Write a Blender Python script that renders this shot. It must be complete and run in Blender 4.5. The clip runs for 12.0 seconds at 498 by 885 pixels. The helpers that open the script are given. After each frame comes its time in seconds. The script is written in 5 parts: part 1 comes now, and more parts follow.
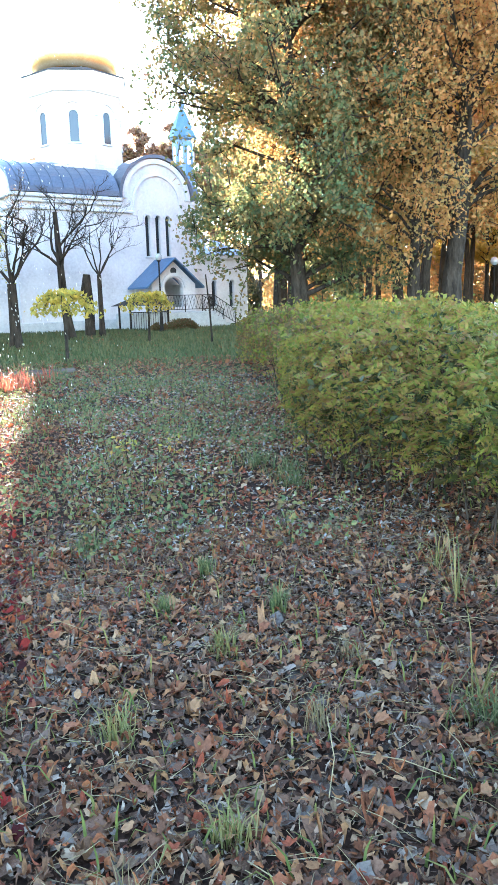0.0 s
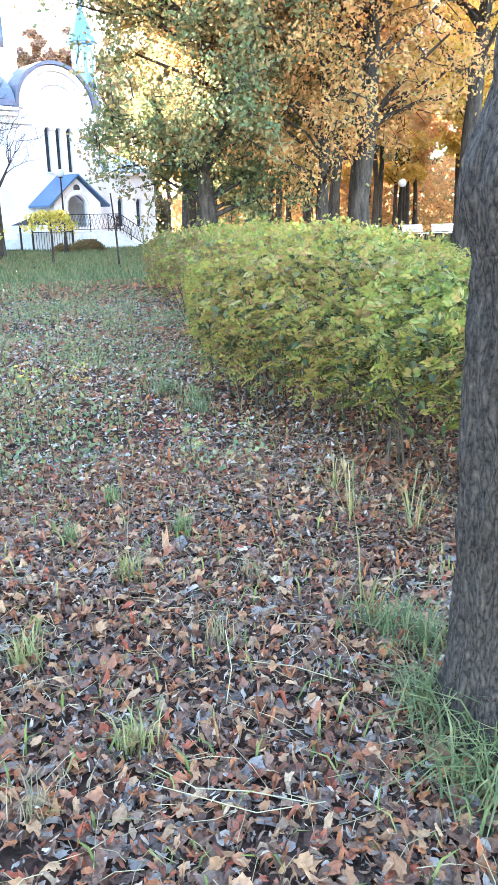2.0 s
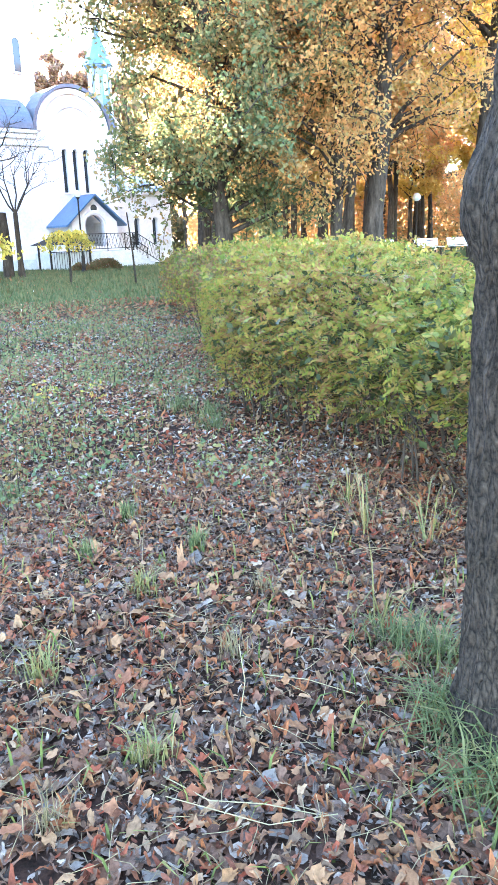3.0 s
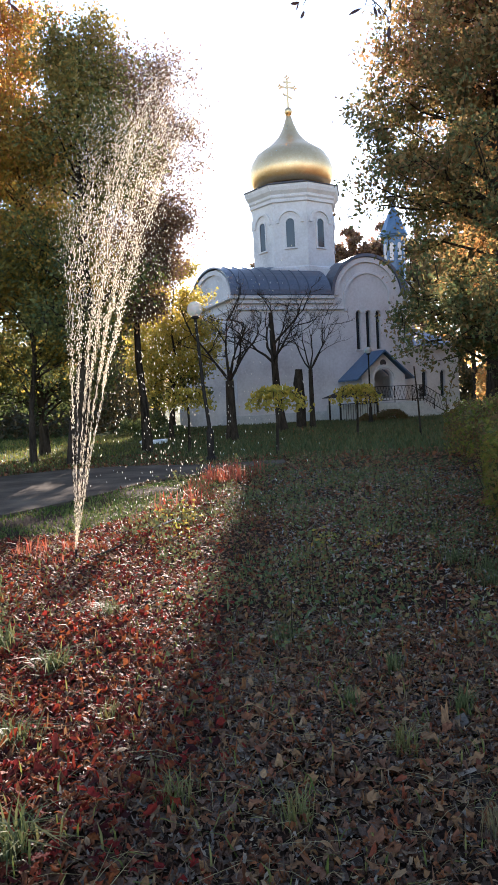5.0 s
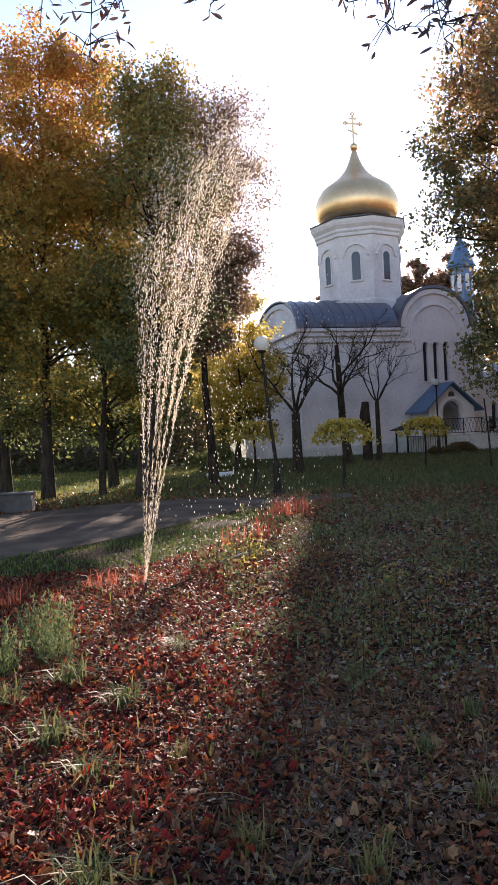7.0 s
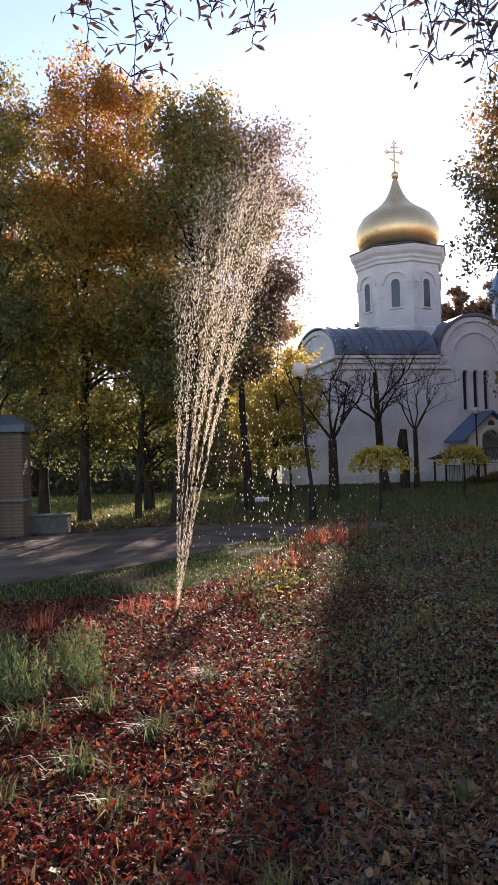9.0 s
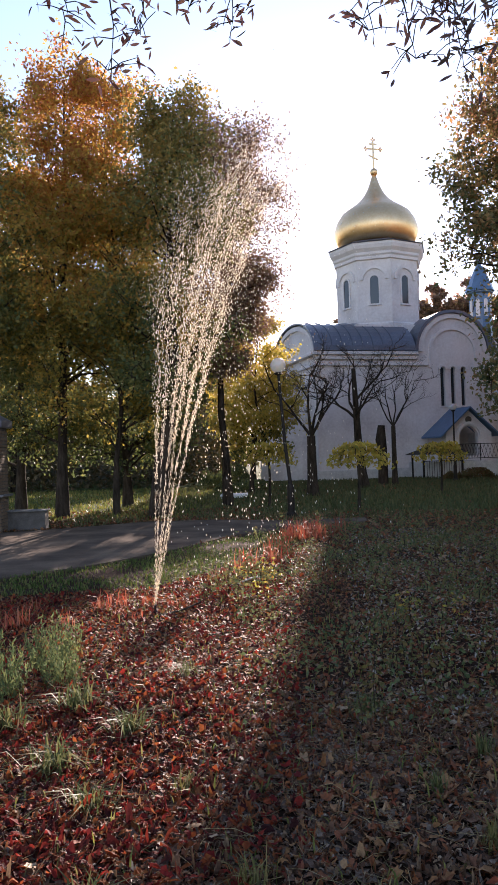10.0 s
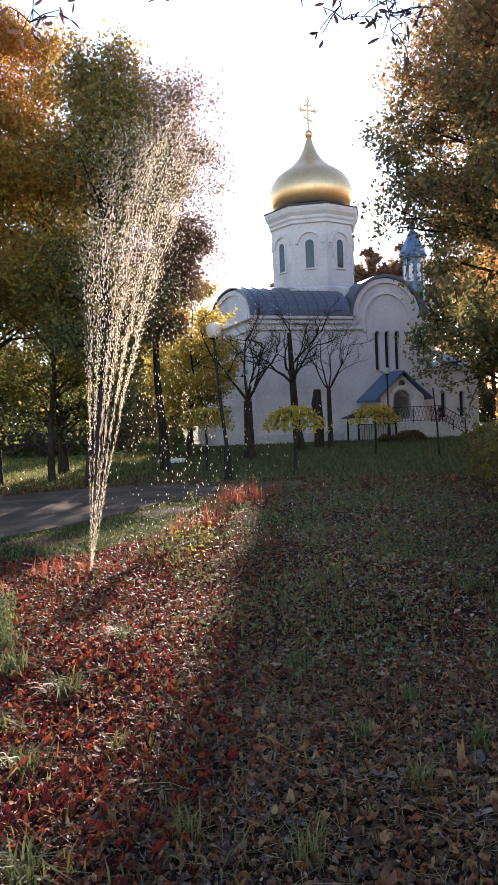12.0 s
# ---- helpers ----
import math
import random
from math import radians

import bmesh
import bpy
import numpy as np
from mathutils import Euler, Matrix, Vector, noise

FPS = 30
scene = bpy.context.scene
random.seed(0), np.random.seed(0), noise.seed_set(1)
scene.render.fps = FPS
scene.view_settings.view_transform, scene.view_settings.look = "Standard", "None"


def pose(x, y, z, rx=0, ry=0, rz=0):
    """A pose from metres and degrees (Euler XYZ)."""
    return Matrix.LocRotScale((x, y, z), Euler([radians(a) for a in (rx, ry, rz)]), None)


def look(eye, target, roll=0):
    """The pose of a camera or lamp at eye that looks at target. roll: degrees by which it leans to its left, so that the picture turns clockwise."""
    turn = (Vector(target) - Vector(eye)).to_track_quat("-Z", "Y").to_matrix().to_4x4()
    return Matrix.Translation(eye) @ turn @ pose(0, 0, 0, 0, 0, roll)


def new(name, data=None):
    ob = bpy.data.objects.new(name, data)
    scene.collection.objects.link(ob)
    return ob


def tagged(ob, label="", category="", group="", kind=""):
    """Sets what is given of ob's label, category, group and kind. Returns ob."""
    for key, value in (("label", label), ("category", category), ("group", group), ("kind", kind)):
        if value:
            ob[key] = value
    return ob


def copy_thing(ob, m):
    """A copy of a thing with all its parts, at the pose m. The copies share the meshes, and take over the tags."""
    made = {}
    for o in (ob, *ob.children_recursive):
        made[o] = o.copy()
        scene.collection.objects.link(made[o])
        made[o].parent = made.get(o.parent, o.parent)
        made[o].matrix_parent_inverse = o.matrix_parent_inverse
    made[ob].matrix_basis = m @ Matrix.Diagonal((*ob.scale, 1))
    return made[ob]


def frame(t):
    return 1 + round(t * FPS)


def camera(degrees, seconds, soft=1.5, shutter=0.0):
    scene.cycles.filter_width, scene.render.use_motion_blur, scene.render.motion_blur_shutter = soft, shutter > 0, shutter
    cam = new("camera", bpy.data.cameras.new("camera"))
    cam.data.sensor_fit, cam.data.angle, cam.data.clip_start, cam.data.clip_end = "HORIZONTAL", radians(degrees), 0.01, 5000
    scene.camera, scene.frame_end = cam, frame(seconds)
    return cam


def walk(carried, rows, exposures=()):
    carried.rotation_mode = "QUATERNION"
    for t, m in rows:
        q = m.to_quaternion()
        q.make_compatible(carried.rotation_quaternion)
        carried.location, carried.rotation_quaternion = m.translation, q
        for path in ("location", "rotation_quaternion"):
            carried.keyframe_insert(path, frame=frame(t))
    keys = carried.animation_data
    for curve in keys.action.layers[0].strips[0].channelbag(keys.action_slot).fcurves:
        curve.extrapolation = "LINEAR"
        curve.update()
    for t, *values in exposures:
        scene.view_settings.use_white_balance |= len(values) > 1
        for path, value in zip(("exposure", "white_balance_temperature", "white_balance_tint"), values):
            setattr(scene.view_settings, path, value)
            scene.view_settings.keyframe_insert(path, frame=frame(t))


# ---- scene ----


def aim(x, y, z, heading, lift, roll):
    """A camera pose from its place, its heading to the right of +Y, its tilt up and its roll."""
    return pose(x, y, z) @ pose(0, 0, 0, 0, 0, -heading) @ pose(0, 0, 0, 90 + lift) @ pose(0, 0, 0, 0, 0, roll)


cam = camera(36.127, 12.0)
PATH = [
    (0, aim(-0.032, 0.186, 1.409, 16.71, -10.53, -1.66)),
    (0.5, aim(-0.011, 0.123, 1.442, 19.73, -12.56, -1.59)),
    (1, aim(-0.017, 0.096, 1.455, 21.18, -13.11, -1.30)),
    (1.5, aim(-0.019, 0.090, 1.459, 22.86, -15.74, -0.61)),
    (2, aim(-0.005, 0.093, 1.449, 23.23, -16.38, -1.13)),
    (2.5, aim(0.002, 0.080, 1.448, 22.50, -15.60, -1.95)),
    (2.7, aim(0.005, 0.073, 1.451, 22.53, -15.84, -1.99)),
    (4.3, aim(-0.000, -0.058, 1.485, 7.04, -5.04, -2.18)),
    (4.4, aim(0.021, -0.063, 1.498, 5.32, -4.41, -2.10)),
    (4.5, aim(0.020, -0.063, 1.490, 4.05, -4.15, -2.09)),
    (5, aim(0.029, -0.090, 1.493, 1.20, -3.26, -2.89)),
    (5.5, aim(0.020, -0.080, 1.503, 0.00, -2.40, -2.50)),
    (6, aim(0.033, -0.089, 1.513, -0.66, -1.45, -3.02)),
    (6.5, aim(0.020, -0.084, 1.510, -1.25, -0.89, -2.73)),
    (7, aim(-0.006, -0.084, 1.519, -3.54, -0.61, -2.93)),
    (7.2, aim(-0.005, -0.082, 1.518, -4.61, 0.10, -3.03)),
    (8.8, aim(0.000, -0.036, 1.543, -6.59, 0.73, -2.23)),
    (9, aim(0.001, -0.030, 1.542, -6.20, 1.37, -1.86)),
    (9.5, aim(0.008, -0.045, 1.549, -5.15, 1.25, -1.64)),
    (10, aim(0.013, -0.040, 1.541, -4.65, 1.00, -1.83)),
    (10.5, aim(0.020, -0.032, 1.533, -3.10, 0.68, -1.96)),
    (11, aim(0.035, -0.044, 1.541, -1.50, 0.69, -2.19)),
    (11.5, aim(0.033, -0.045, 1.533, -0.31, 0.43, -2.03)),
    (12, aim(0.047, -0.072, 1.533, -0.09, -1.79, -2.43)),
]
EXPOSURES = [(0, 4.6, 5950, 9), (1.0, 5.25, 5950, 13), (2.7, 5.42, 5950, 16), (4.3, 4.05, 6250, 16), (4.5, 3.35, 6250, 16), (5.0, 2.4, 6350, 19), (5.5, 2.12, 6550, 23), (7.2, 2.1, 6700, 26), (8.8, 1.92, 6750, 28), (10.5, 2.1, 6650, 26), (12, 2.25, 6600, 24)]
walk(cam, PATH, EXPOSURES)

# ---- sky and sun ----
SUN_AZ, SUN_EL = radians(2.95), radians(16.4)
world = bpy.data.worlds.new("sky")
scene.world = world
world.use_nodes = True
wn = world.node_tree
sky = wn.nodes.new("ShaderNodeTexSky")
sky.sky_type, sky.sun_disc = "NISHITA", False
sky.sun_elevation, sky.sun_rotation = SUN_EL, SUN_AZ
sky.air_density, sky.dust_density, sky.ozone_density = 0.95, 0.1, 1.2
wn.nodes["Background"].inputs[1].default_value = 0.09
wn.links.new(sky.outputs[0], wn.nodes["Background"].inputs[0])
sun = new("sun", bpy.data.lights.new("sun", "SUN"))
sun.data.energy, sun.data.angle, sun.data.color = 3.3, radians(0.5), (1.0, 0.9, 0.76)
sun.matrix_world = look((math.sin(SUN_AZ) * math.cos(SUN_EL), math.cos(SUN_AZ) * math.cos(SUN_EL), math.sin(SUN_EL)), (0, 0, 0))


# ---- materials ----
def base_material(name, rough=0.6, metallic=0.0):
    m = bpy.data.materials.new(name)
    m.use_nodes = True
    b = m.node_tree.nodes["Principled BSDF"]
    b.inputs["Roughness"].default_value, b.inputs["Metallic"].default_value = rough, metallic
    return m, m.node_tree.nodes, m.node_tree.links, b


def ramp(nodes, colours, stops=None, constant=False):
    r = nodes.new("ShaderNodeValToRGB")
    e = r.color_ramp.elements
    n = len(colours)
    stops = stops or [i / max(1, n - 1) for i in range(n)]
    while len(e) < n:
        e.new(0.5)
    for k in range(n):
        e[k].position, e[k].color = stops[k], (*colours[k], 1)
    r.color_ramp.interpolation = "CONSTANT" if constant else "LINEAR"
    return r


def noise_node(nodes, links, scale, detail=5.0, rough=0.6, stretch=None):
    n = nodes.new("ShaderNodeTexNoise")
    n.inputs["Scale"].default_value, n.inputs["Detail"].default_value, n.inputs["Roughness"].default_value = scale, detail, rough
    c = nodes.new("ShaderNodeTexCoord")
    if stretch:
        mp = nodes.new("ShaderNodeMapping")
        mp.inputs["Scale"].default_value = stretch
        links.new(c.outputs["Object"], mp.inputs[0])
        links.new(mp.outputs[0], n.inputs["Vector"])
    else:
        links.new(c.outputs["Object"], n.inputs["Vector"])
    return n


def surface(name, colours, scale, rough=0.7, bump=0.3, fine=8.0, metallic=0.0, stretch=None, dist=0.01):
    """A mottled surface: colours over a coarse noise, relief and roughness from a finer one."""
    m, nodes, links, b = base_material(name, rough, metallic)
    big = noise_node(nodes, links, scale, stretch=stretch)
    r = ramp(nodes, colours, [0.3 + 0.4 * i / max(1, len(colours) - 1) for i in range(len(colours))])
    links.new(big.outputs[0], r.inputs[0])
    small = noise_node(nodes, links, scale * fine, stretch=stretch)
    mix = nodes.new("ShaderNodeMix")
    mix.data_type, mix.blend_type = "RGBA", "OVERLAY"
    mix.inputs["Factor"].default_value = 0.35
    links.new(r.outputs[0], mix.inputs["A"])
    links.new(small.outputs[0], mix.inputs["B"])
    links.new(mix.outputs["Result"], b.inputs["Base Color"])
    bp = nodes.new("ShaderNodeBump")
    bp.inputs["Strength"].default_value, bp.inputs["Distance"].default_value = bump, dist
    links.new(small.outputs[0], bp.inputs["Height"])
    links.new(bp.outputs[0], b.inputs["Normal"])
    return m


def leaf_material(name, colours, rough=0.5, through_light=0.45, grain=35.0, mottle=0.3, crinkle=0.0, turning=None):
    """Leaves: every leaf takes its own colour, and light passes through it; a crown may turn from its foot to its top."""
    m, nodes, links, b = base_material(name, rough)
    b.inputs["Specular IOR Level"].default_value = 0.35
    g = nodes.new("ShaderNodeNewGeometry")
    r = ramp(nodes, colours)
    if turning:
        c = nodes.new("ShaderNodeTexCoord")
        sx = nodes.new("ShaderNodeSeparateXYZ")
        links.new(c.outputs["Object"], sx.inputs[0])
        patch = noise_node(nodes, links, 0.55, 3.0, 0.6)
        hi = nodes.new("ShaderNodeMapRange")
        hi.inputs["From Min"].default_value, hi.inputs["From Max"].default_value = turning
        hi.inputs["To Min"].default_value, hi.inputs["To Max"].default_value = -0.42, 0.12
        links.new(sx.outputs["Z"], hi.inputs["Value"])
        a1, a2 = nodes.new("ShaderNodeMath"), nodes.new("ShaderNodeMath")
        a1.operation = a2.operation = "MULTIPLY_ADD"
        links.new(g.outputs["Random Per Island"], a1.inputs[0])
        a1.inputs[1].default_value = 0.55
        links.new(hi.outputs[0], a1.inputs[2])
        links.new(patch.outputs[0], a2.inputs[0])
        a2.inputs[1].default_value = 0.9
        links.new(a1.outputs[0], a2.inputs[2])
        links.new(a2.outputs[0], r.inputs[0])
    else:
        links.new(g.outputs["Random Per Island"], r.inputs[0])
    nz = noise_node(nodes, links, grain, 4.0, 0.65)
    mix = nodes.new("ShaderNodeMix")
    mix.data_type, mix.blend_type = "RGBA", "OVERLAY"
    mix.inputs["Factor"].default_value = mottle
    if crinkle:
        bp = nodes.new("ShaderNodeBump")
        bp.inputs["Strength"].default_value, bp.inputs["Distance"].default_value = crinkle, 0.006
        links.new(nz.outputs[0], bp.inputs["Height"])
        links.new(bp.outputs[0], b.inputs["Normal"])
    links.new(r.outputs[0], mix.inputs["A"])
    links.new(nz.outputs[0], mix.inputs["B"])
    links.new(mix.outputs["Result"], b.inputs["Base Color"])
    t = nodes.new("ShaderNodeBsdfTranslucent")
    links.new(mix.outputs["Result"], t.inputs[0])
    ms = nodes.new("ShaderNodeMixShader")
    ms.inputs[0].default_value = through_light
    links.new(b.outputs[0], ms.inputs[1])
    links.new(t.outputs[0], ms.inputs[2])
    links.new(ms.outputs[0], nodes["Material Output"].inputs["Surface"])
    return m


PLASTER = surface("white_plaster", [(0.50, 0.455, 0.425), (0.63, 0.58, 0.54), (0.70, 0.65, 0.605)], 0.5, 0.85, 0.15, 14)
TRIM = surface("white_trim", [(0.58, 0.54, 0.505), (0.70, 0.65, 0.61)], 1.5, 0.8, 0.1, 10)
ROOF = surface("blue_grey_sheet_metal", [(0.095, 0.105, 0.13), (0.13, 0.14, 0.165)], 1.2, 0.45, 0.1, 8, 0.35)
BLUE = surface("blue_painted_metal", [(0.06, 0.12, 0.20), (0.085, 0.16, 0.26)], 1.5, 0.4, 0.1, 8, 0.2)
GOLD = surface("gilded_metal", [(0.80, 0.53, 0.26), (0.88, 0.62, 0.34)], 2.0, 0.42, 0.05, 6, 1.0)
DARK_GLASS, _n, _l, _b = base_material("dark_window_glass", 0.12)
_b.inputs["Base Color"].default_value = (0.03, 0.035, 0.04, 1)
IRON = surface("dark_painted_iron", [(0.018, 0.013, 0.010), (0.034, 0.025, 0.018)], 6, 0.6, 0.2, 6, 0.0)
GLOBE, _n, _l, _b = base_material("opal_glass", 0.25)
_b.inputs["Base Color"].default_value = (0.74, 0.70, 0.63, 1)
_b.inputs["Subsurface Weight"].default_value = 0.3
_t, _x = _n.new("ShaderNodeBsdfTransparent"), _n.new("ShaderNodeMixShader")
_x.inputs[0].default_value = 0.4
_l.new(_b.outputs[0], _x.inputs[1])
_l.new(_t.outputs[0], _x.inputs[2])
_l.new(_x.outputs[0], _n["Material Output"].inputs["Surface"])
def bark_material():
    """Old bark: small upright plates parted by dark cracks."""
    m, nodes, links, b = base_material("cracked_grey_brown_bark", 0.9)
    c = nodes.new("ShaderNodeTexCoord")
    mp = nodes.new("ShaderNodeMapping")
    mp.inputs["Scale"].default_value = (1, 1, 0.32)
    links.new(c.outputs["Object"], mp.inputs[0])
    warp = nodes.new("ShaderNodeTexNoise")
    warp.inputs["Scale"].default_value, warp.inputs["Detail"].default_value = 14.0, 4.0
    links.new(mp.outputs[0], warp.inputs["Vector"])
    add = nodes.new("ShaderNodeMix")
    add.data_type, add.blend_type = "RGBA", "ADD"
    add.inputs["Factor"].default_value = 0.09
    links.new(mp.outputs[0], add.inputs["A"])
    links.new(warp.outputs["Color"], add.inputs["B"])
    v = nodes.new("ShaderNodeTexVoronoi")
    v.feature = "DISTANCE_TO_EDGE"
    v.inputs["Scale"].default_value = 52.0
    links.new(add.outputs["Result"], v.inputs["Vector"])
    fine = noise_node(nodes, links, 60.0, 6.0, 0.7)
    r = ramp(nodes, [(0.009, 0.007, 0.005), (0.034, 0.026, 0.018), (0.095, 0.071, 0.048)], [0.22, 0.36, 0.95])
    mixd = nodes.new("ShaderNodeMath")
    mixd.operation = "MULTIPLY_ADD"
    links.new(fine.outputs[0], mixd.inputs[0])
    mixd.inputs[1].default_value = 0.55
    links.new(v.outputs["Distance"], mixd.inputs[2])
    links.new(mixd.outputs[0], r.inputs[0])
    mix = nodes.new("ShaderNodeMix")
    mix.data_type, mix.blend_type = "RGBA", "OVERLAY"
    mix.inputs["Factor"].default_value = 0.75
    links.new(r.outputs[0], mix.inputs["A"])
    links.new(fine.outputs[0], mix.inputs["B"])
    links.new(mix.outputs["Result"], b.inputs["Base Color"])
    h = nodes.new("ShaderNodeMath")
    h.operation = "MULTIPLY_ADD"
    links.new(fine.outputs[0], h.inputs[0])
    h.inputs[1].default_value = 0.6
    links.new(v.outputs["Distance"], h.inputs[2])
    bp = nodes.new("ShaderNodeBump")
    bp.inputs["Strength"].default_value, bp.inputs["Distance"].default_value = 1.0, 0.02
    links.new(h.outputs[0], bp.inputs["Height"])
    links.new(bp.outputs[0], b.inputs["Normal"])
    return m


BARK = bark_material()
DARK_BARK = surface("dark_bark", [(0.018, 0.013, 0.009), (0.05, 0.037, 0.026), (0.085, 0.063, 0.045)], 9, 0.95, 1.0, 4, 0, (1, 1, 0.22), 0.05)
BRICK_TAN = surface("tan_brick", [(0.13, 0.085, 0.05), (0.20, 0.135, 0.08)], 6, 0.85, 0.4, 8)
MORTAR = surface("grey_mortar", [(0.07, 0.06, 0.05), (0.12, 0.105, 0.09)], 6, 0.95, 0.4, 8)
STONE = surface("pale_stone", [(0.42, 0.41, 0.38), (0.58, 0.56, 0.52)], 4, 0.85, 0.3, 8)
ASPHALT = surface("worn_asphalt_with_dust", [(0.07, 0.05, 0.036), (0.12, 0.086, 0.06), (0.18, 0.13, 0.088)], 1.1, 1.0, 0.4, 30)
ASPHALT.node_tree.nodes["Principled BSDF"].inputs["Specular IOR Level"].default_value = 0.05
# white that stands in for sun glare on the benches and the slab
SUNLIT_WHITE = surface("sunlit_white", [(0.68, 0.68, 0.66), (0.82, 0.82, 0.80)], 3, 0.5, 0.2, 8)
STRAW = leaf_material("dry_straw", [(0.30, 0.22, 0.10), (0.42, 0.33, 0.16), (0.22, 0.16, 0.08)], 0.6, 0.3)
LEAF_GOLD = leaf_material("golden_leaves", [(0.09, 0.11, 0.035), (0.20, 0.19, 0.05), (0.46, 0.33, 0.06), (0.55, 0.29, 0.06), (0.42, 0.15, 0.05)], 0.5, 0.6, turning=(2.0, 12.5))
LEAF_OLIVE = leaf_material("olive_leaves", [(0.06, 0.085, 0.035), (0.12, 0.15, 0.05), (0.24, 0.22, 0.06), (0.44, 0.28, 0.07)], 0.5, 0.5, turning=(1.0, 11.5))
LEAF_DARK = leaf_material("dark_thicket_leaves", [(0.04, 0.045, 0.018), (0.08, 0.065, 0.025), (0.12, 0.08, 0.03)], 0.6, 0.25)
LEAF_DRY = leaf_material("dry_purple_brown_leaves", [(0.09, 0.045, 0.04), (0.15, 0.07, 0.06), (0.12, 0.08, 0.05)], 0.55, 0.25)
LEAF_SEEDLING = leaf_material("dull_green_seedling_leaves", [(0.09, 0.12, 0.05), (0.15, 0.17, 0.07), (0.22, 0.20, 0.07), (0.16, 0.11, 0.05)], 0.5, 0.35)
LEAF_OCHRE = leaf_material("ochre_leaves", [(0.13, 0.15, 0.06), (0.30, 0.24, 0.09), (0.58, 0.33, 0.11), (0.64, 0.30, 0.10), (0.54, 0.22, 0.09)], 0.5, 0.6, turning=(-8.0, 20.0))
LEAF_DULL = leaf_material("dull_green_and_ochre_leaves", [(0.0813, 0.106, 0.05), (0.125, 0.156, 0.0625), (0.213, 0.175, 0.0688), (0.4, 0.237, 0.0875), (0.425, 0.188, 0.106)], 0.5, 0.45, turning=(1.0, 17.0))
LEAF_RUST = leaf_material("rust_leaves", [(0.18, 0.10, 0.07), (0.32, 0.18, 0.12), (0.27, 0.19, 0.09), (0.23, 0.115, 0.085)], 0.45, 0.42)
LEAF_YELLOW = leaf_material("bright_yellow_leaves", [(0.58, 0.36, 0.05), (0.68, 0.46, 0.09), (0.55, 0.28, 0.04)], 0.5, 0.55)
LEAF_LIME = leaf_material("yellow_green_leaves", [(0.30, 0.27, 0.05), (0.52, 0.40, 0.07), (0.66, 0.45, 0.08), (0.38, 0.30, 0.05)], 0.45, 0.6)
LEAF_HEDGE = leaf_material("hedge_leaves", [(0.035, 0.055, 0.016), (0.06, 0.09, 0.02), (0.105, 0.13, 0.025), (0.20, 0.195, 0.033), (0.25, 0.175, 0.04), (0.21, 0.105, 0.04)], 0.5, 0.42, 35.0, 0.6, turning=(-80, 40))
# darker than the outer leaves: shade inside the hedge put into the colour
LEAF_HEDGE_SHADE = leaf_material("shaded_inner_hedge_leaves", [(0.025, 0.035, 0.012), (0.05, 0.06, 0.02), (0.08, 0.085, 0.025), (0.07, 0.05, 0.02)], 0.5, 0.3)
LEAF_TURNING = leaf_material("turning_seedling_leaves", [(0.17, 0.19, 0.04), (0.34, 0.30, 0.055), (0.46, 0.33, 0.07), (0.36, 0.17, 0.05)], 0.5, 0.45)
LEAF_RED = leaf_material("brownish_red_leaves", [(0.12, 0.10, 0.04), (0.22, 0.11, 0.05), (0.10, 0.11, 0.03), (0.17, 0.075, 0.04)], 0.5, 0.42)
GRASS = leaf_material("grass_blades", [(0.10, 0.13, 0.03), (0.18, 0.19, 0.045), (0.27, 0.23, 0.075)], 0.5, 0.45)
GREY_GREEN = leaf_material("grey_green_foliage", [(0.08, 0.12, 0.05), (0.14, 0.18, 0.075), (0.22, 0.23, 0.08)], 0.6, 0.45)
RED_STEM = leaf_material("red_dry_stems", [(0.30, 0.05, 0.03), (0.42, 0.09, 0.05), (0.38, 0.15, 0.08)], 0.6, 0.5)
TURF_BLADES = leaf_material("roadside_turf", [(0.045, 0.085, 0.018), (0.085, 0.13, 0.028), (0.15, 0.17, 0.045), (0.18, 0.14, 0.055)], 0.6, 0.38)
LAWN = leaf_material("dull_lawn_grass", [(0.072, 0.09, 0.036), (0.12, 0.126, 0.048), (0.18, 0.138, 0.06)], 0.6, 0.35)
LITTER = leaf_material("fallen_leaves", [(0.06, 0.03, 0.018), (0.204, 0.072, 0.0312), (0.336, 0.12, 0.0444), (0.108, 0.06, 0.036), (0.348, 0.168, 0.066), (0.204, 0.132, 0.078), (0.3, 0.072, 0.0324), (0.072, 0.0408, 0.0264), (0.396, 0.246, 0.132)], 0.55, 0.28, 75.0, 0.75, 0.9)
LITTER_DARK = leaf_material("dark_leaf_fragments", [(0.027, 0.0189, 0.0121), (0.101, 0.0513, 0.0297), (0.176, 0.0878, 0.0459), (0.0675, 0.054, 0.0405), (0.203, 0.0945, 0.0486), (0.162, 0.128, 0.0972), (0.324, 0.243, 0.169)], 0.36, 0.2, 90.0, 0.7, 0.8)
LITTER_PALE = leaf_material("pale_fallen_leaves", [(0.34, 0.19, 0.09), (0.42, 0.29, 0.17), (0.42, 0.31, 0.19), (0.36, 0.28, 0.19), (0.34, 0.16, 0.08)], 0.38, 0.3, 70.0, 0.7, 0.9)
# red partly the leaves' own, partly backlit sun glow put into the colour
LITTER_SUN_RED = leaf_material("sun_red_fallen_leaves", [(0.20, 0.022, 0.018), (0.29, 0.036, 0.022), (0.33, 0.10, 0.03), (0.09, 0.016, 0.014), (0.045, 0.016, 0.014), (0.24, 0.03, 0.025)], 0.5, 0.45, 75.0, 0.7, 0.9)
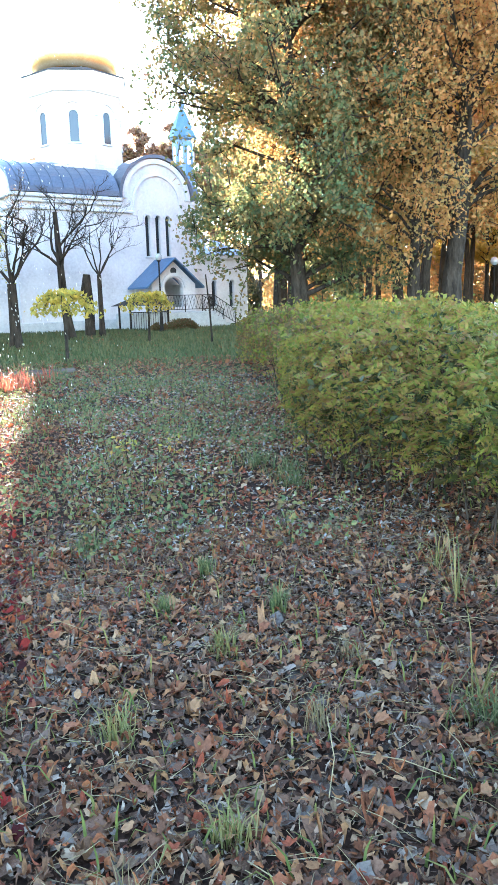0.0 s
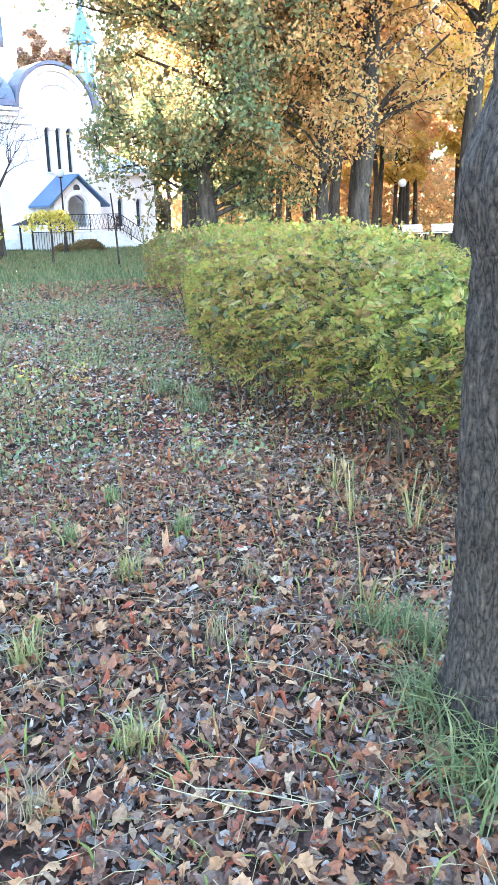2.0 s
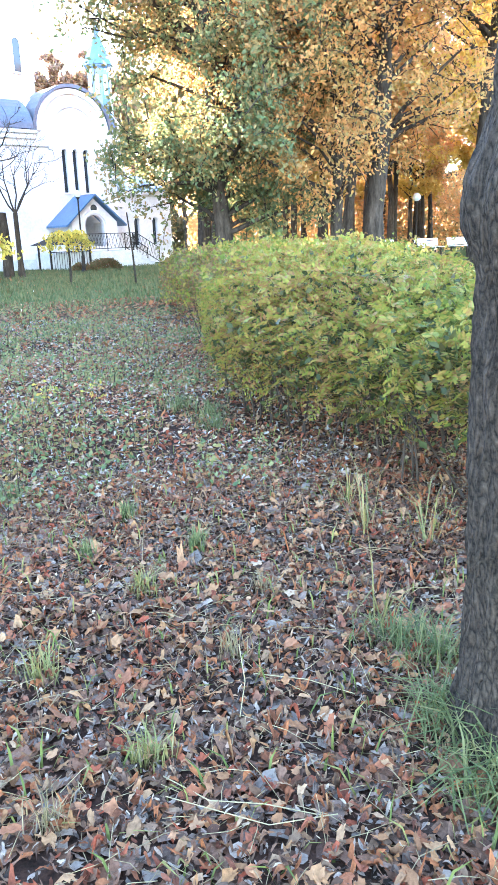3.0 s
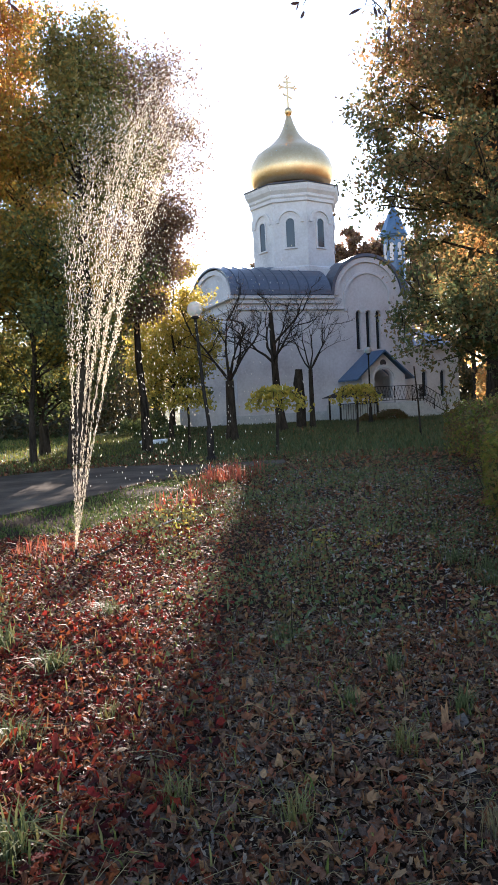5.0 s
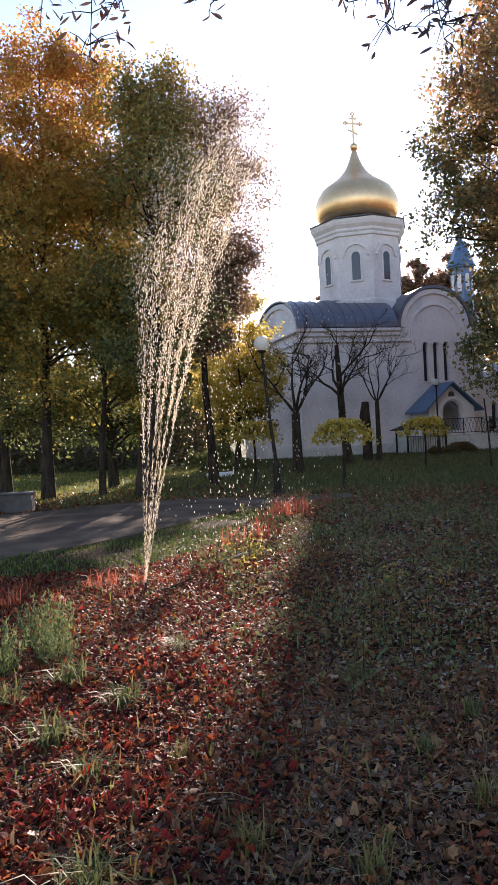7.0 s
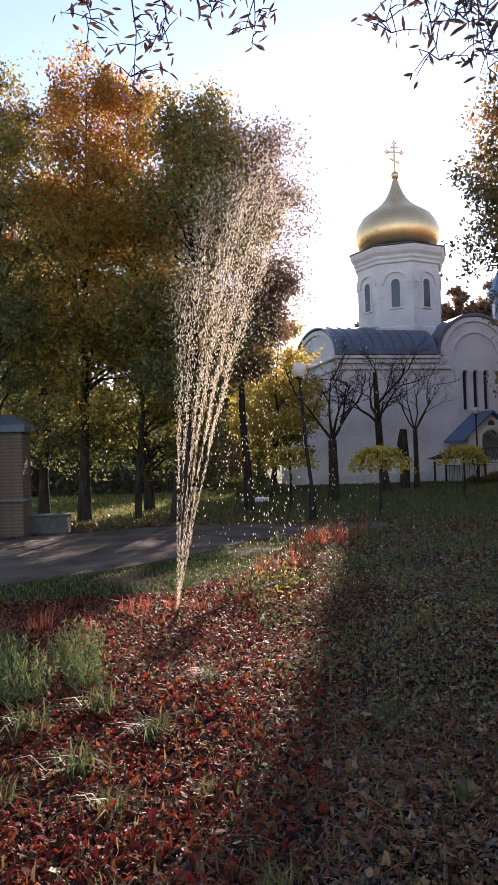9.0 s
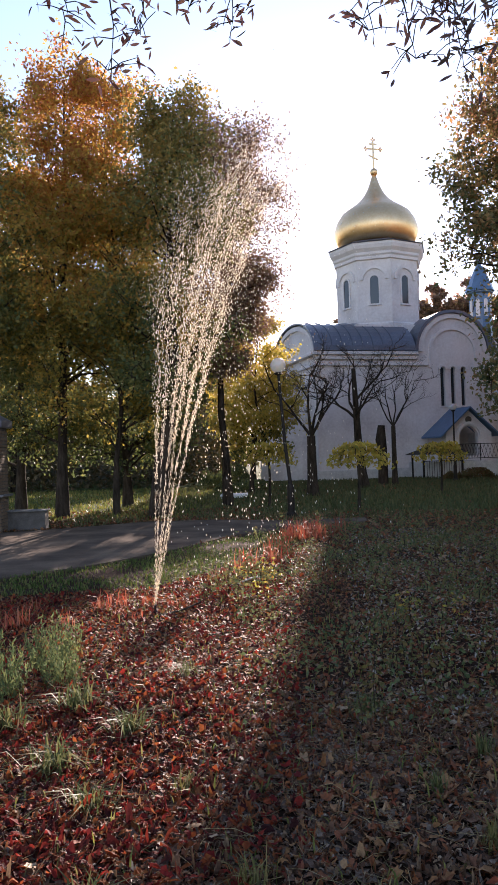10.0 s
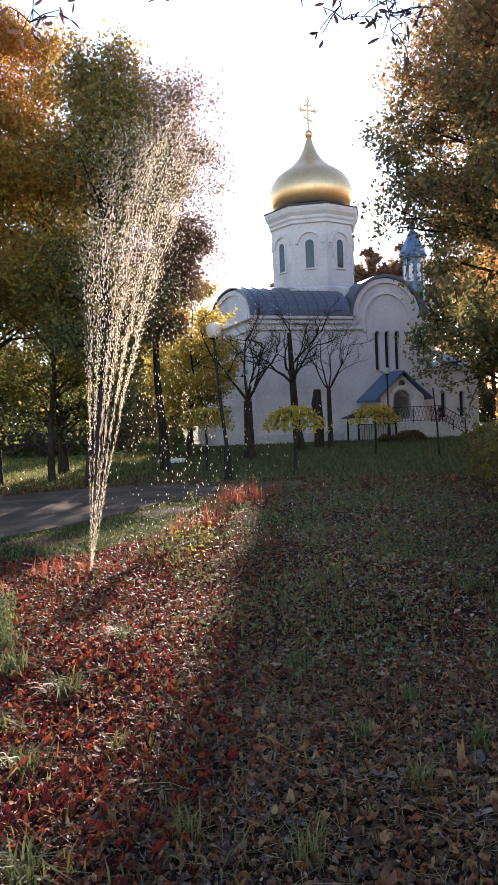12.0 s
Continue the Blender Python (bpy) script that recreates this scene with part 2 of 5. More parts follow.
# pale grey of leaf undersides, with glints on shaded leaves put into the colour
LITTER_GLINT = leaf_material("glint_grey_fallen_leaves", [(0.228, 0.198, 0.162), (0.336, 0.3, 0.252), (0.156, 0.138, 0.114), (0.408, 0.372, 0.318)], 0.5, 0.2, 70.0, 0.6, 0.6)
LITTER_TAN = leaf_material("tan_fallen_leaves", [(0.25, 0.112, 0.05), (0.35, 0.175, 0.075), (0.413, 0.237, 0.112), (0.3, 0.106, 0.0475), (0.188, 0.0938, 0.05)], 0.45, 0.35, 70.0, 0.7, 0.9)
GRASS_TUFT = leaf_material("fresh_grass_tufts", [(0.08, 0.105, 0.038), (0.13, 0.15, 0.055), (0.23, 0.205, 0.08)], 0.5, 0.42)
COVER = leaf_material("ground_cover_leaves", [(0.0625, 0.0938, 0.0375), (0.112, 0.144, 0.0562), (0.175, 0.175, 0.0688), (0.225, 0.15, 0.0625)], 0.45, 0.3)
LITTER_YELLOW = leaf_material("yellow_fallen_leaves", [(0.40, 0.24, 0.06), (0.36, 0.17, 0.05)], 0.5, 0.2, 70.0, 0.7, 0.9)
for _m, _k in ((LITTER, 0.05), (LITTER_DARK, 0.12), (LITTER_TAN, 0.1), (LITTER_GLINT, 0.12), (LITTER_SUN_RED, 0.05), (LITTER_PALE, 0.1)):
    _m.node_tree.nodes["Principled BSDF"].inputs["Specular IOR Level"].default_value = _k
for _m in (LEAF_HEDGE_SHADE, LEAF_DULL, LEAF_OCHRE, BARK, DARK_BARK, IRON, TURF_BLADES, LEAF_TURNING, LEAF_SEEDLING, LEAF_HEDGE, LEAF_RED, GRASS_TUFT, GREY_GREEN, COVER, GRASS, LAWN, LITTER_YELLOW):
    _m.node_tree.nodes["Principled BSDF"].inputs["Specular IOR Level"].default_value = 0.13


def water_material():
    m, nodes, links, b = base_material("water_drops", 0.1)
    b.inputs["Base Color"].default_value = (0.9, 0.92, 0.95, 1)
    t = nodes.new("ShaderNodeBsdfTranslucent")
    t.inputs[0].default_value = (1.0, 0.91, 0.76, 1)
    ms = nodes.new("ShaderNodeMixShader")
    ms.inputs[0].default_value = 0.85
    links.new(b.outputs[0], ms.inputs[1])
    links.new(t.outputs[0], ms.inputs[2])
    links.new(ms.outputs[0], nodes["Material Output"].inputs["Surface"])
    return m


WATER = water_material()


def ground_material():
    """Damp soil with leaf crumbs; turf beyond the leaf-strewn bed and along the road."""
    m, nodes, links, b = base_material("soil_and_turf", 0.95)
    b.inputs["Specular IOR Level"].default_value = 0.05
    coarse, fine = noise_node(nodes, links, 0.6), noise_node(nodes, links, 28.0, 8.0, 0.7)
    soil = ramp(nodes, [(0.014, 0.010, 0.007), (0.045, 0.026, 0.017), (0.10, 0.05, 0.03)], [0.3, 0.5, 0.75])
    links.new(fine.outputs[0], soil.inputs[0])
    turf = ramp(nodes, [(0.03, 0.045, 0.012), (0.06, 0.085, 0.02), (0.10, 0.09, 0.035)], [0.3, 0.5, 0.75])
    links.new(fine.outputs[0], turf.inputs[0])
    g = nodes.new("ShaderNodeNewGeometry")
    sx = nodes.new("ShaderNodeSeparateXYZ")
    links.new(g.outputs["Position"], sx.inputs[0])
    add = nodes.new("ShaderNodeMath")
    add.operation = "MULTIPLY_ADD"
    links.new(coarse.outputs[0], add.inputs[0])
    add.inputs[1].default_value = 6.0
    links.new(sx.outputs["Y"], add.inputs[2])
    mr = nodes.new("ShaderNodeMapRange")
    mr.inputs["From Min"].default_value, mr.inputs["From Max"].default_value = 18.0, 23.0
    links.new(add.outputs[0], mr.inputs["Value"])
    mix = nodes.new("ShaderNodeMix")
    mix.data_type = "RGBA"
    links.new(mr.outputs[0], mix.inputs["Factor"])
    links.new(soil.outputs[0], mix.inputs["A"])
    links.new(turf.outputs[0], mix.inputs["B"])
    links.new(mix.outputs["Result"], b.inputs["Base Color"])
    bp = nodes.new("ShaderNodeBump")
    bp.inputs["Strength"].default_value, bp.inputs["Distance"].default_value = 0.8, 0.03
    links.new(fine.outputs[0], bp.inputs["Height"])
    links.new(bp.outputs[0], b.inputs["Normal"])
    return m


SOIL = ground_material()


# ---- mesh helpers ----
def arrays(name, V, F, material, smooth=False):
    """A mesh from an array of corners and one of faces with equally many corners each."""
    V, F = np.asarray(V, np.float32), np.asarray(F, np.int32)
    me = bpy.data.meshes.new(name)
    me.vertices.add(len(V))
    me.vertices.foreach_set("co", V.ravel())
    k = F.shape[1]
    me.loops.add(F.size)
    me.loops.foreach_set("vertex_index", F.ravel())
    me.polygons.add(len(F))
    me.polygons.foreach_set("loop_start", np.arange(0, F.size, k, dtype=np.int32))
    if smooth:
        me.polygons.foreach_set("use_smooth", np.ones(len(F), bool))
    me.update(calc_edges=True)
    me.validate()
    me.materials.append(material)
    return me


def empty(name, x, y, z=0.0, turn=0.0):
    ob = new(name)
    ob.matrix_world = pose(x, y, z, 0, 0, turn)
    ob.empty_display_size = 0.2
    return ob


def hang(name, mesh, parent, label=""):
    """Links a mesh as one part under its thing, in the thing's own space."""
    ob = new(name, mesh)
    ob.parent = parent
    return tagged(ob, label)


def part(name, bm, material, parent, label="", smooth=False):
    me = bpy.data.meshes.new(name)
    bm.to_mesh(me)
    bm.free()
    if smooth:
        for p in me.polygons:
            p.use_smooth = True
    me.materials.append(material)
    return hang(name, me, parent, label)


def box(x0, y0, z0, x1, y1, z1, bevel=0.0, bm=None):
    bm = bm or bmesh.new()
    r = bmesh.ops.create_cube(bm, size=1, matrix=Matrix.Translation(((x0 + x1) / 2, (y0 + y1) / 2, (z0 + z1) / 2)) @ Matrix.Diagonal((x1 - x0, y1 - y0, z1 - z0, 1)))
    if bevel:
        bmesh.ops.bevel(bm, geom=list({e for v in r["verts"] for e in v.link_edges}), offset=bevel, segments=1, affect="EDGES")
    return bm


def prism(outline, depth0, depth1, bm=None):
    """An outline of (s, z) pairs, drawn out along y from depth0 to depth1."""
    bm = bm or bmesh.new()
    a = [bm.verts.new((s, depth0, z)) for s, z in outline]
    b = [bm.verts.new((s, depth1, z)) for s, z in outline]
    n = len(outline)
    bm.faces.new(a)
    bm.faces.new(b[::-1])
    for i in range(n):
        bm.faces.new((a[i], b[i], b[(i + 1) % n], a[(i + 1) % n]))
    bmesh.ops.recalc_face_normals(bm, faces=bm.faces)
    return bm


def band(outer, inner, depth0, depth1):
    """A bent strip between two open lines of (s, z) pairs, drawn out along y."""
    return prism(list(outer) + list(inner)[::-1], depth0, depth1)


def arc(cx, cz, r, a0, a1, n, rz=None):
    rz = rz or r
    return [(cx + r * math.cos(radians(a0 + (a1 - a0) * i / n)), cz + rz * math.sin(radians(a0 + (a1 - a0) * i / n))) for i in range(n + 1)]


def lathe(profile, sides=24, start=0.0, bm=None, cx=0.0, cy=0.0):
    """Turns a line of (radius, z) pairs round the upright axis."""
    bm = bm or bmesh.new()
    rings = []
    for r, z in profile:
        rings.append([bm.verts.new((cx + r * math.cos(start + 2 * math.pi * i / sides), cy + r * math.sin(start + 2 * math.pi * i / sides), z)) for i in range(sides)])
    for a, b in zip(rings, rings[1:]):
        for i in range(sides):
            bm.faces.new((a[i], a[(i + 1) % sides], b[(i + 1) % sides], b[i]))
    bm.faces.new(rings[0][::-1])
    bm.faces.new(rings[-1])
    return bm


def tubes(lines, sides=6):
    """Corners and faces of tapered tubes along lines of (x, y, z, radius) rows."""
    V, F, base = [], [], 0
    for line in lines:
        P = np.asarray(line, float)
        n = len(P)
        d = np.gradient(P[:, :3], axis=0)
        d /= np.linalg.norm(d, axis=1)[:, None] + 1e-9
        ref = np.where(np.abs(d[:, 2:3]) > 0.9, np.array([[1.0, 0, 0]]), np.array([[0, 0, 1.0]]))
        u = np.cross(d, ref)
        u /= np.linalg.norm(u, axis=1)[:, None] + 1e-9
        v = np.cross(d, u)
        ang = np.arange(sides) * 2 * math.pi / sides
        ring = P[:, None, :3] + P[:, None, 3:4] * (u[:, None] * np.cos(ang)[None, :, None] + v[:, None] * np.sin(ang)[None, :, None])
        V.append(ring.reshape(-1, 3))
        i = np.arange(n - 1)[:, None] * sides
        k = np.arange(sides)[None]
        k2 = (k + 1) % sides
        F.append((base + np.stack([i + k, i + k2, i + sides + k2, i + sides + k], -1)).reshape(-1, 4))
        base += n * sides
    return np.concatenate(V), np.concatenate(F)


def leaf_cloud(centres, size, rng, narrow=0.55, droop=0.3, fold=0.25):
    """Corners and faces of folded leaves at the centres, each its own island of two triangles."""
    n = len(centres)
    d = rng.normal(size=(n, 3))
    d[:, 2] -= droop
    d /= np.linalg.norm(d, axis=1)[:, None]
    s = np.cross(d, rng.normal(size=(n, 3)))
    s /= np.linalg.norm(s, axis=1)[:, None] + 1e-9
    up = np.cross(s, d)
    L = (size * rng.uniform(0.6, 1.3, n))[:, None]
    c = np.asarray(centres)
    a, b = c - d * L * 0.5, c + d * L * 0.5
    m = c - d * L * 0.08
    l, r = m + s * L * narrow * 0.5 + up * L * fold * 0.4, m - s * L * narrow * 0.5 + up * L * fold * 0.4
    V = np.stack([a, r, b, l], 1).reshape(-1, 3)
    i = np.arange(n)[:, None] * 4
    F = np.concatenate([i + [0, 1, 2], i + [0, 2, 3]], 1).reshape(-1, 3)
    return V, F


def narrow_leaves(centres, size, rng):
    """Hanging lance-shaped leaves with a rounded outline and a bend, each its own island."""
    n = len(centres)
    d = rng.normal(size=(n, 3)) * [1, 1, 0.7] - [0, 0, 0.7]
    d /= np.linalg.norm(d, axis=1)[:, None]
    s = np.cross(d, rng.normal(size=(n, 3)))
    s /= np.linalg.norm(s, axis=1)[:, None] + 1e-9
    up = np.cross(s, d)
    L = (size * rng.uniform(0.6, 1.25, n))[:, None]
    bend = rng.normal(0, 0.25, (n, 1))
    rows = []
    for f, w in ((0.0, 0.0), (0.25, 0.10), (0.55, 0.13), (0.82, 0.08), (1.0, 0.0)):
        p = np.asarray(centres) + d * L * f + up * L * bend * f * f
        rows += [p - s * L * w, p + s * L * w]
    V = np.stack(rows, 1).reshape(-1, 3)
    i = np.arange(n)[:, None] * 10
    F = np.concatenate([i + [2 * k, 2 * k + 1, 2 * k + 3, 2 * k + 2] for k in range(4)], 1).reshape(-1, 4)
    return V, F


def blades(x, y, z, h, rng, width=0.008, lean=0.5):
    """Grass blades: bent strips of three triangles, each rooted at its own point."""
    n = len(x)
    a = rng.uniform(0, 2 * math.pi, n)
    d = np.stack([np.cos(a), np.sin(a), 0 * a], 1)
    s = np.stack([-np.sin(a), np.cos(a), 0 * a], 1) * (width * rng.uniform(0.6, 1.3, n))[:, None]
    root = np.stack([x, y, z], 1)
    h = np.asarray(h)[:, None]
    le = (lean * rng.uniform(0.2, 1.4, n))[:, None]
    mid = root + d * h * le * 0.35 + np.array([0, 0, 1.0]) * h * 0.6
    tip = root + d * h * le * 1.0 + np.array([0, 0, 1.0]) * h * np.clip(1.0 - 0.35 * le, 0.3, 1)
    V = np.stack([root - s, root + s, mid - s * 0.8, mid + s * 0.8, tip], 1).reshape(-1, 3)
    i = np.arange(n)[:, None] * 5
    F = np.concatenate([i + [0, 1, 3], i + [0, 3, 2], i + [2, 3, 4]], 1).reshape(-1, 3)
    return V, F


def rise(x, y):
    """The ground's gentle unevenness, level from the lawn on."""
    k = np.exp(-((np.asarray(x) ** 2 + np.asarray(y) ** 2) / 200.0))
    return k * (0.022 * np.sin(1.7 * x + 0.8 * y) + 0.018 * np.sin(2.3 * y - 1.2 * x + 1) + 0.012 * np.sin(4.1 * x + 3.3 * y + 2))


# ---- ground, road, paths ----
def build_ground():
    rings = np.concatenate([np.linspace(0, 14, 71), np.geomspace(14.6, 1500, 40)])
    n = 120
    a = np.arange(n) * 2 * math.pi / n
    X, Y = rings[:, None] * np.cos(a), rings[:, None] * np.sin(a)
    V = np.stack([X, Y, rise(X, Y)], -1).reshape(-1, 3)
    i, k = np.arange(len(rings) - 1)[:, None] * n, np.arange(n)[None]
    k2 = (k + 1) % n
    F = np.stack([i + k, i + n + k, i + n + k2, i + k2], -1).reshape(-1, 4)
    ob = new("ground", arrays("ground", V, F, SOIL, True))
    tagged(ob, "dark damp soil and turf strewn with autumn leaves", "ground", kind="structure")


def sheet(name, outline, z, material, label, category):
    """A flat paved area with a thin edge."""
    bm = bmesh.new()
    top = [bm.verts.new((x, y, z)) for x, y in outline]
    low = [bm.verts.new((x, y, z - 0.12)) for x, y in outline]
    bm.faces.new(top)
    for i in range(len(top)):
        j = (i + 1) % len(top)
        bm.faces.new((top[i], low[i], low[j], top[j]))
    bmesh.ops.recalc_face_normals(bm, faces=bm.faces)
    me = bpy.data.meshes.new(name)
    bm.to_mesh(me)
    bm.free()
    me.materials.append(material)
    return tagged(new(name, me), label, category, kind="structure")


build_ground()
ROAD = [(-40, -12), (-8.2, 5.4), (-4.4, 9.4), (-3.1, 11.0), (-2.35, 12.4), (-1.5, 14.6), (-0.4, 15.8), (1.2, 16.9), (1.2, 17.9), (-0.6, 17.6),
        (-2.4, 18.3), (-4.0, 18.2), (-5.6, 16.9), (-8.0, 15.6), (-14, 12.5), (-40, 2)]
sheet("road", ROAD, 0.03, ASPHALT, "worn grey park road dappled with tree shadows", "road")
sheet("pavement_far", [(12, 25.5), (60, 34), (60, 40), (12, 28.6)], 0.03, ASPHALT, "pale grey park path beyond the hedge", "path")
# added slab; its white colour stands in for bright sunlit ground
sheet("sunlit_patch", [(-3.35, 27.6), (-2.4, 27.9), (-2.45, 29.0), (-3.4, 28.7)], 0.14, SUNLIT_WHITE, "low white slab standing in for a sunlit patch beyond the road", "slab")


# ---- the church: local x along the facade, local y into the building ----
def arched_opening(x, z0, z1, w):
    return [(x - w / 2, z0), (x + w / 2, z0)] + arc(x, z1 - w / 2, w / 2, 0, 180, 8)


def wall_with_holes(outline, holes, depth0, depth1):
    """A wall from an outline of (s, z), with arched openings cut right through it."""
    bm = bmesh.new()
    edges = []
    for loop in [outline] + holes:
        vs = [bm.verts.new((s, depth0, z)) for s, z in loop]
        edges += [bm.edges.new((vs[i], vs[(i + 1) % len(vs)])) for i in range(len(vs))]
    r = bmesh.ops.triangle_fill(bm, edges=edges, use_beauty=True, use_dissolve=False)
    faces = [f for f in r["geom"] if isinstance(f, bmesh.types.BMFace)]
    e = bmesh.ops.extrude_face_region(bm, geom=faces)
    bmesh.ops.translate(bm, vec=(0, depth1 - depth0, 0), verts=[v for v in e["geom"] if isinstance(v, bmesh.types.BMVert)])
    bmesh.ops.recalc_face_normals(bm, faces=bm.faces)
    return bm


def slit_window(parent, x, z0, z1, w, depth):
    """A narrow arched window: frame, glass set back, and a sill."""
    bm = prism(arched_opening(x, z0, z1, w), depth + 0.2, depth + 0.23)
    glass = bpy.data.meshes.new("pane")
    bm.to_mesh(glass)
    bm.free()
    glass.materials.append(DARK_GLASS)
    ob = new("window", glass)
    ob.parent = parent
    out, inn = arc(x, z1 - w / 2, w / 2 + 0.14, 0, 180, 10), arc(x, z1 - w / 2, w / 2 + 0.01, 0, 180, 10)
    part("hood_mould", band(out, inn, depth - 0.07, depth - 0.002), TRIM, ob)
    part("sill", box(x - w / 2 - 0.1, depth - 0.09, z0 - 0.08, x + w / 2 + 0.1, depth + 0.19, z0, 0.01), TRIM, ob)
    if w > 0.2:
        part("glazing_bar", box(x - 0.015, depth + 0.16, z0, x + 0.015, depth + 0.2, z1 - w / 2), IRON, ob)
    return ob


def build_church():
    ch = empty("church", 0.43, 43.7, 0, 19)
    tagged(ch, "white plastered church with grey-blue roofs and gilded onion dome", "church")
    LEN, DEP, EAVE, RIDGE = 11.3, 8.0, 7.4, 9.4
    ZX, ZR = 8.66, 2.3
    wx = (7.98, 8.66, 9.34)
    # facade, with its round gable and three slit windows
    gable = arc(ZX, EAVE, ZR, 0, 180, 20)
    outline = [(0, 0), (LEN, 0), (LEN, EAVE)] + gable + [(0, EAVE)]
    holes = [arched_opening(x, 4.15, 6.5, 0.30) for x in wx] + [arched_opening(ZX - 0.38, 1.25, 3.0, 1.05)]
    part("facade_wall", wall_with_holes(outline, holes, 0, 0.45), PLASTER, ch)
    for x in wx:
        slit_window(ch, x, 4.15, 6.5, 0.30, 0)
    part("door", prism(arched_opening(ZX - 0.38, 1.25, 3.0, 1.05), 0.25, 0.31), DARK_BARK, ch, "dark wooden arched door")
    # left end wall with its barrel gable, drawn across the depth
    def across(outline, s0, s1):
        bm = prism(outline, s0, s1)
        bmesh.ops.transform(bm, matrix=Matrix(((0, 1, 0, 0), (1, 0, 0, 0), (0, 0, 1, 0), (0, 0, 0, 1))), verts=bm.verts)
        bmesh.ops.recalc_face_normals(bm, faces=bm.faces)
        return bm
    vault = arc(DEP / 2, EAVE, DEP / 2, 0, 180, 22, RIDGE - EAVE)
    for s0, s1 in ((0.0, 0.45), (LEN - 0.45, LEN)):
        part("end_wall", across([(0.452, 0), (DEP, 0), (DEP, EAVE)] + vault[1:-1] + [(0.452, EAVE)], s0, s1), PLASTER, ch)
    part("rear_wall", box(0.452, DEP - 0.45, 0, LEN - 0.452, DEP, EAVE), PLASTER, ch)
    # vaulted sheet-metal roof with standing seams
    outer, inner = arc(DEP / 2, EAVE + 0.02, DEP / 2 + 0.28, 0, 180, 22, RIDGE - EAVE + 0.16), arc(DEP / 2, EAVE + 0.02, DEP / 2 + 0.22, 0, 180, 22, RIDGE - EAVE + 0.06)
    roof = part("roof", across(outer + inner[::-1], -0.18, ZX - ZR - 0.21), ROOF, ch, "grey-blue standing-seam metal roof")
    part("roof", across(outer + inner[::-1], ZX + ZR + 0.21, LEN + 0.18), ROOF, ch, "grey-blue standing-seam metal roof")
    part("roof", across(outer[:13] + inner[:13][::-1], ZX - ZR - 0.208, ZX + ZR + 0.208), ROOF, ch, "grey-blue standing-seam metal roof")
    seam_o = arc(DEP / 2, EAVE + 0.02, DEP / 2 + 0.32, 2, 178, 22, RIDGE - EAVE + 0.20)
    for i in range(18):
        s = 0.3 + i * 0.63
        if 5.0 < s < 6.6 or ZX - ZR < s < ZX + ZR:
            continue
        part("seam", across(seam_o + outer[1:-1][::-1], s, s + 0.03), ROOF, roof)
    # cross vault behind the round gable
    o, n = arc(ZX, EAVE, ZR + 0.2, 0, 180, 20), arc(ZX, EAVE, ZR + 0.02, 0, 180, 20)
    part("gable_roof", band(o, n, -0.22, 4.6), ROOF, ch, "curved metal roof behind the round gable")
    # round mouldings of the gable
    part("gable_moulding", band(arc(ZX, EAVE, ZR - 0.02, 0, 180, 24), arc(ZX, EAVE, ZR - 0.3, 0, 180, 24), -0.12, -0.003), TRIM, ch)
    part("niche_moulding", band(arc(ZX, 7.25, 1.62, -8, 188, 24), arc(ZX, 7.25, 1.46, -8, 188, 24), -0.09, -0.003), TRIM, ch)
    for x in (ZX - 1.62, ZX + 1.46):
        part("pilaster", box(x, -0.09, 6.45, x + 0.16, -0.003, 7.03), TRIM, ch)
    # eaves cornice and string courses
    for x0, x1 in ((-0.15, ZX - ZR - 0.02), (ZX + ZR + 0.02, LEN + 0.15)):
        part("cornice", box(x0, -0.26, EAVE - 0.22, x1, -0.003, EAVE - 0.02, 0.03), TRIM, ch)
        part("cornice", box(x0, -0.14, EAVE - 0.48, x1, -0.003, EAVE - 0.225, 0.03), TRIM, ch)
    part("string_course", box(-0.1, -0.12, 6.55, ZX - 1.64, -0.003, 6.72, 0.03), TRIM, ch)
    part("cornice", box(-0.26, -0.26, EAVE - 0.22, -0.003, DEP + 0.1, EAVE - 0.02, 0.03), TRIM, ch)
    part("string_course", box(-0.12, 0.0, 6.55, -0.003, DEP, 6.72, 0.03), TRIM, ch)
    part("plinth", box(-0.12, -0.12, 0, LEN + 0.05, -0.003, 0.55, 0.03), STONE, ch, "grey stone plinth")
    part("end_gable_moulding", across(arc(DEP / 2, EAVE, DEP / 2 - 0.05, 0, 180, 22, RIDGE - EAVE - 0.03) + arc(DEP / 2, EAVE, DEP / 2 - 0.35, 0, 180, 22, RIDGE - EAVE - 0.3)[::-1], -0.12, -0.003), TRIM, ch)
    # apse on the left end
    bm = bmesh.new()
    prof = arc(0, 0, 2.3, 90, 270, 18)
    lo, hi = [bm.verts.new((-0.002 + min(0, a), DEP / 2 + b, 0)) for a, b in prof], [bm.verts.new((-0.002 + min(0, a), DEP / 2 + b, 5.4)) for a, b in prof]
    for i in range(18):
        bm.faces.new((lo[i], lo[i + 1], hi[i + 1], hi[i]))
    bm.faces.new(hi)
    bmesh.ops.recalc_face_normals(bm, faces=bm.faces)
    part("apse_wall", bm, PLASTER, ch, smooth=False)
    bm = bmesh.new()
    lo = [bm.verts.new((-0.002 + min(0, a * 1.1), DEP / 2 + b * 1.1, 5.42)) for a, b in prof]
    top = bm.verts.new((-0.01, DEP / 2, 6.45))
    for i in range(18):
        bm.faces.new((lo[i], lo[i + 1], top))
    bm.faces.new(lo[::-1])
    part("apse_roof", bm, ROOF, ch)
    # octagonal tower
    TX, TY = 5.8, 4.0
    R = 2.5 / math.cos(math.pi / 8)
    st = math.pi / 8 + radians(16)
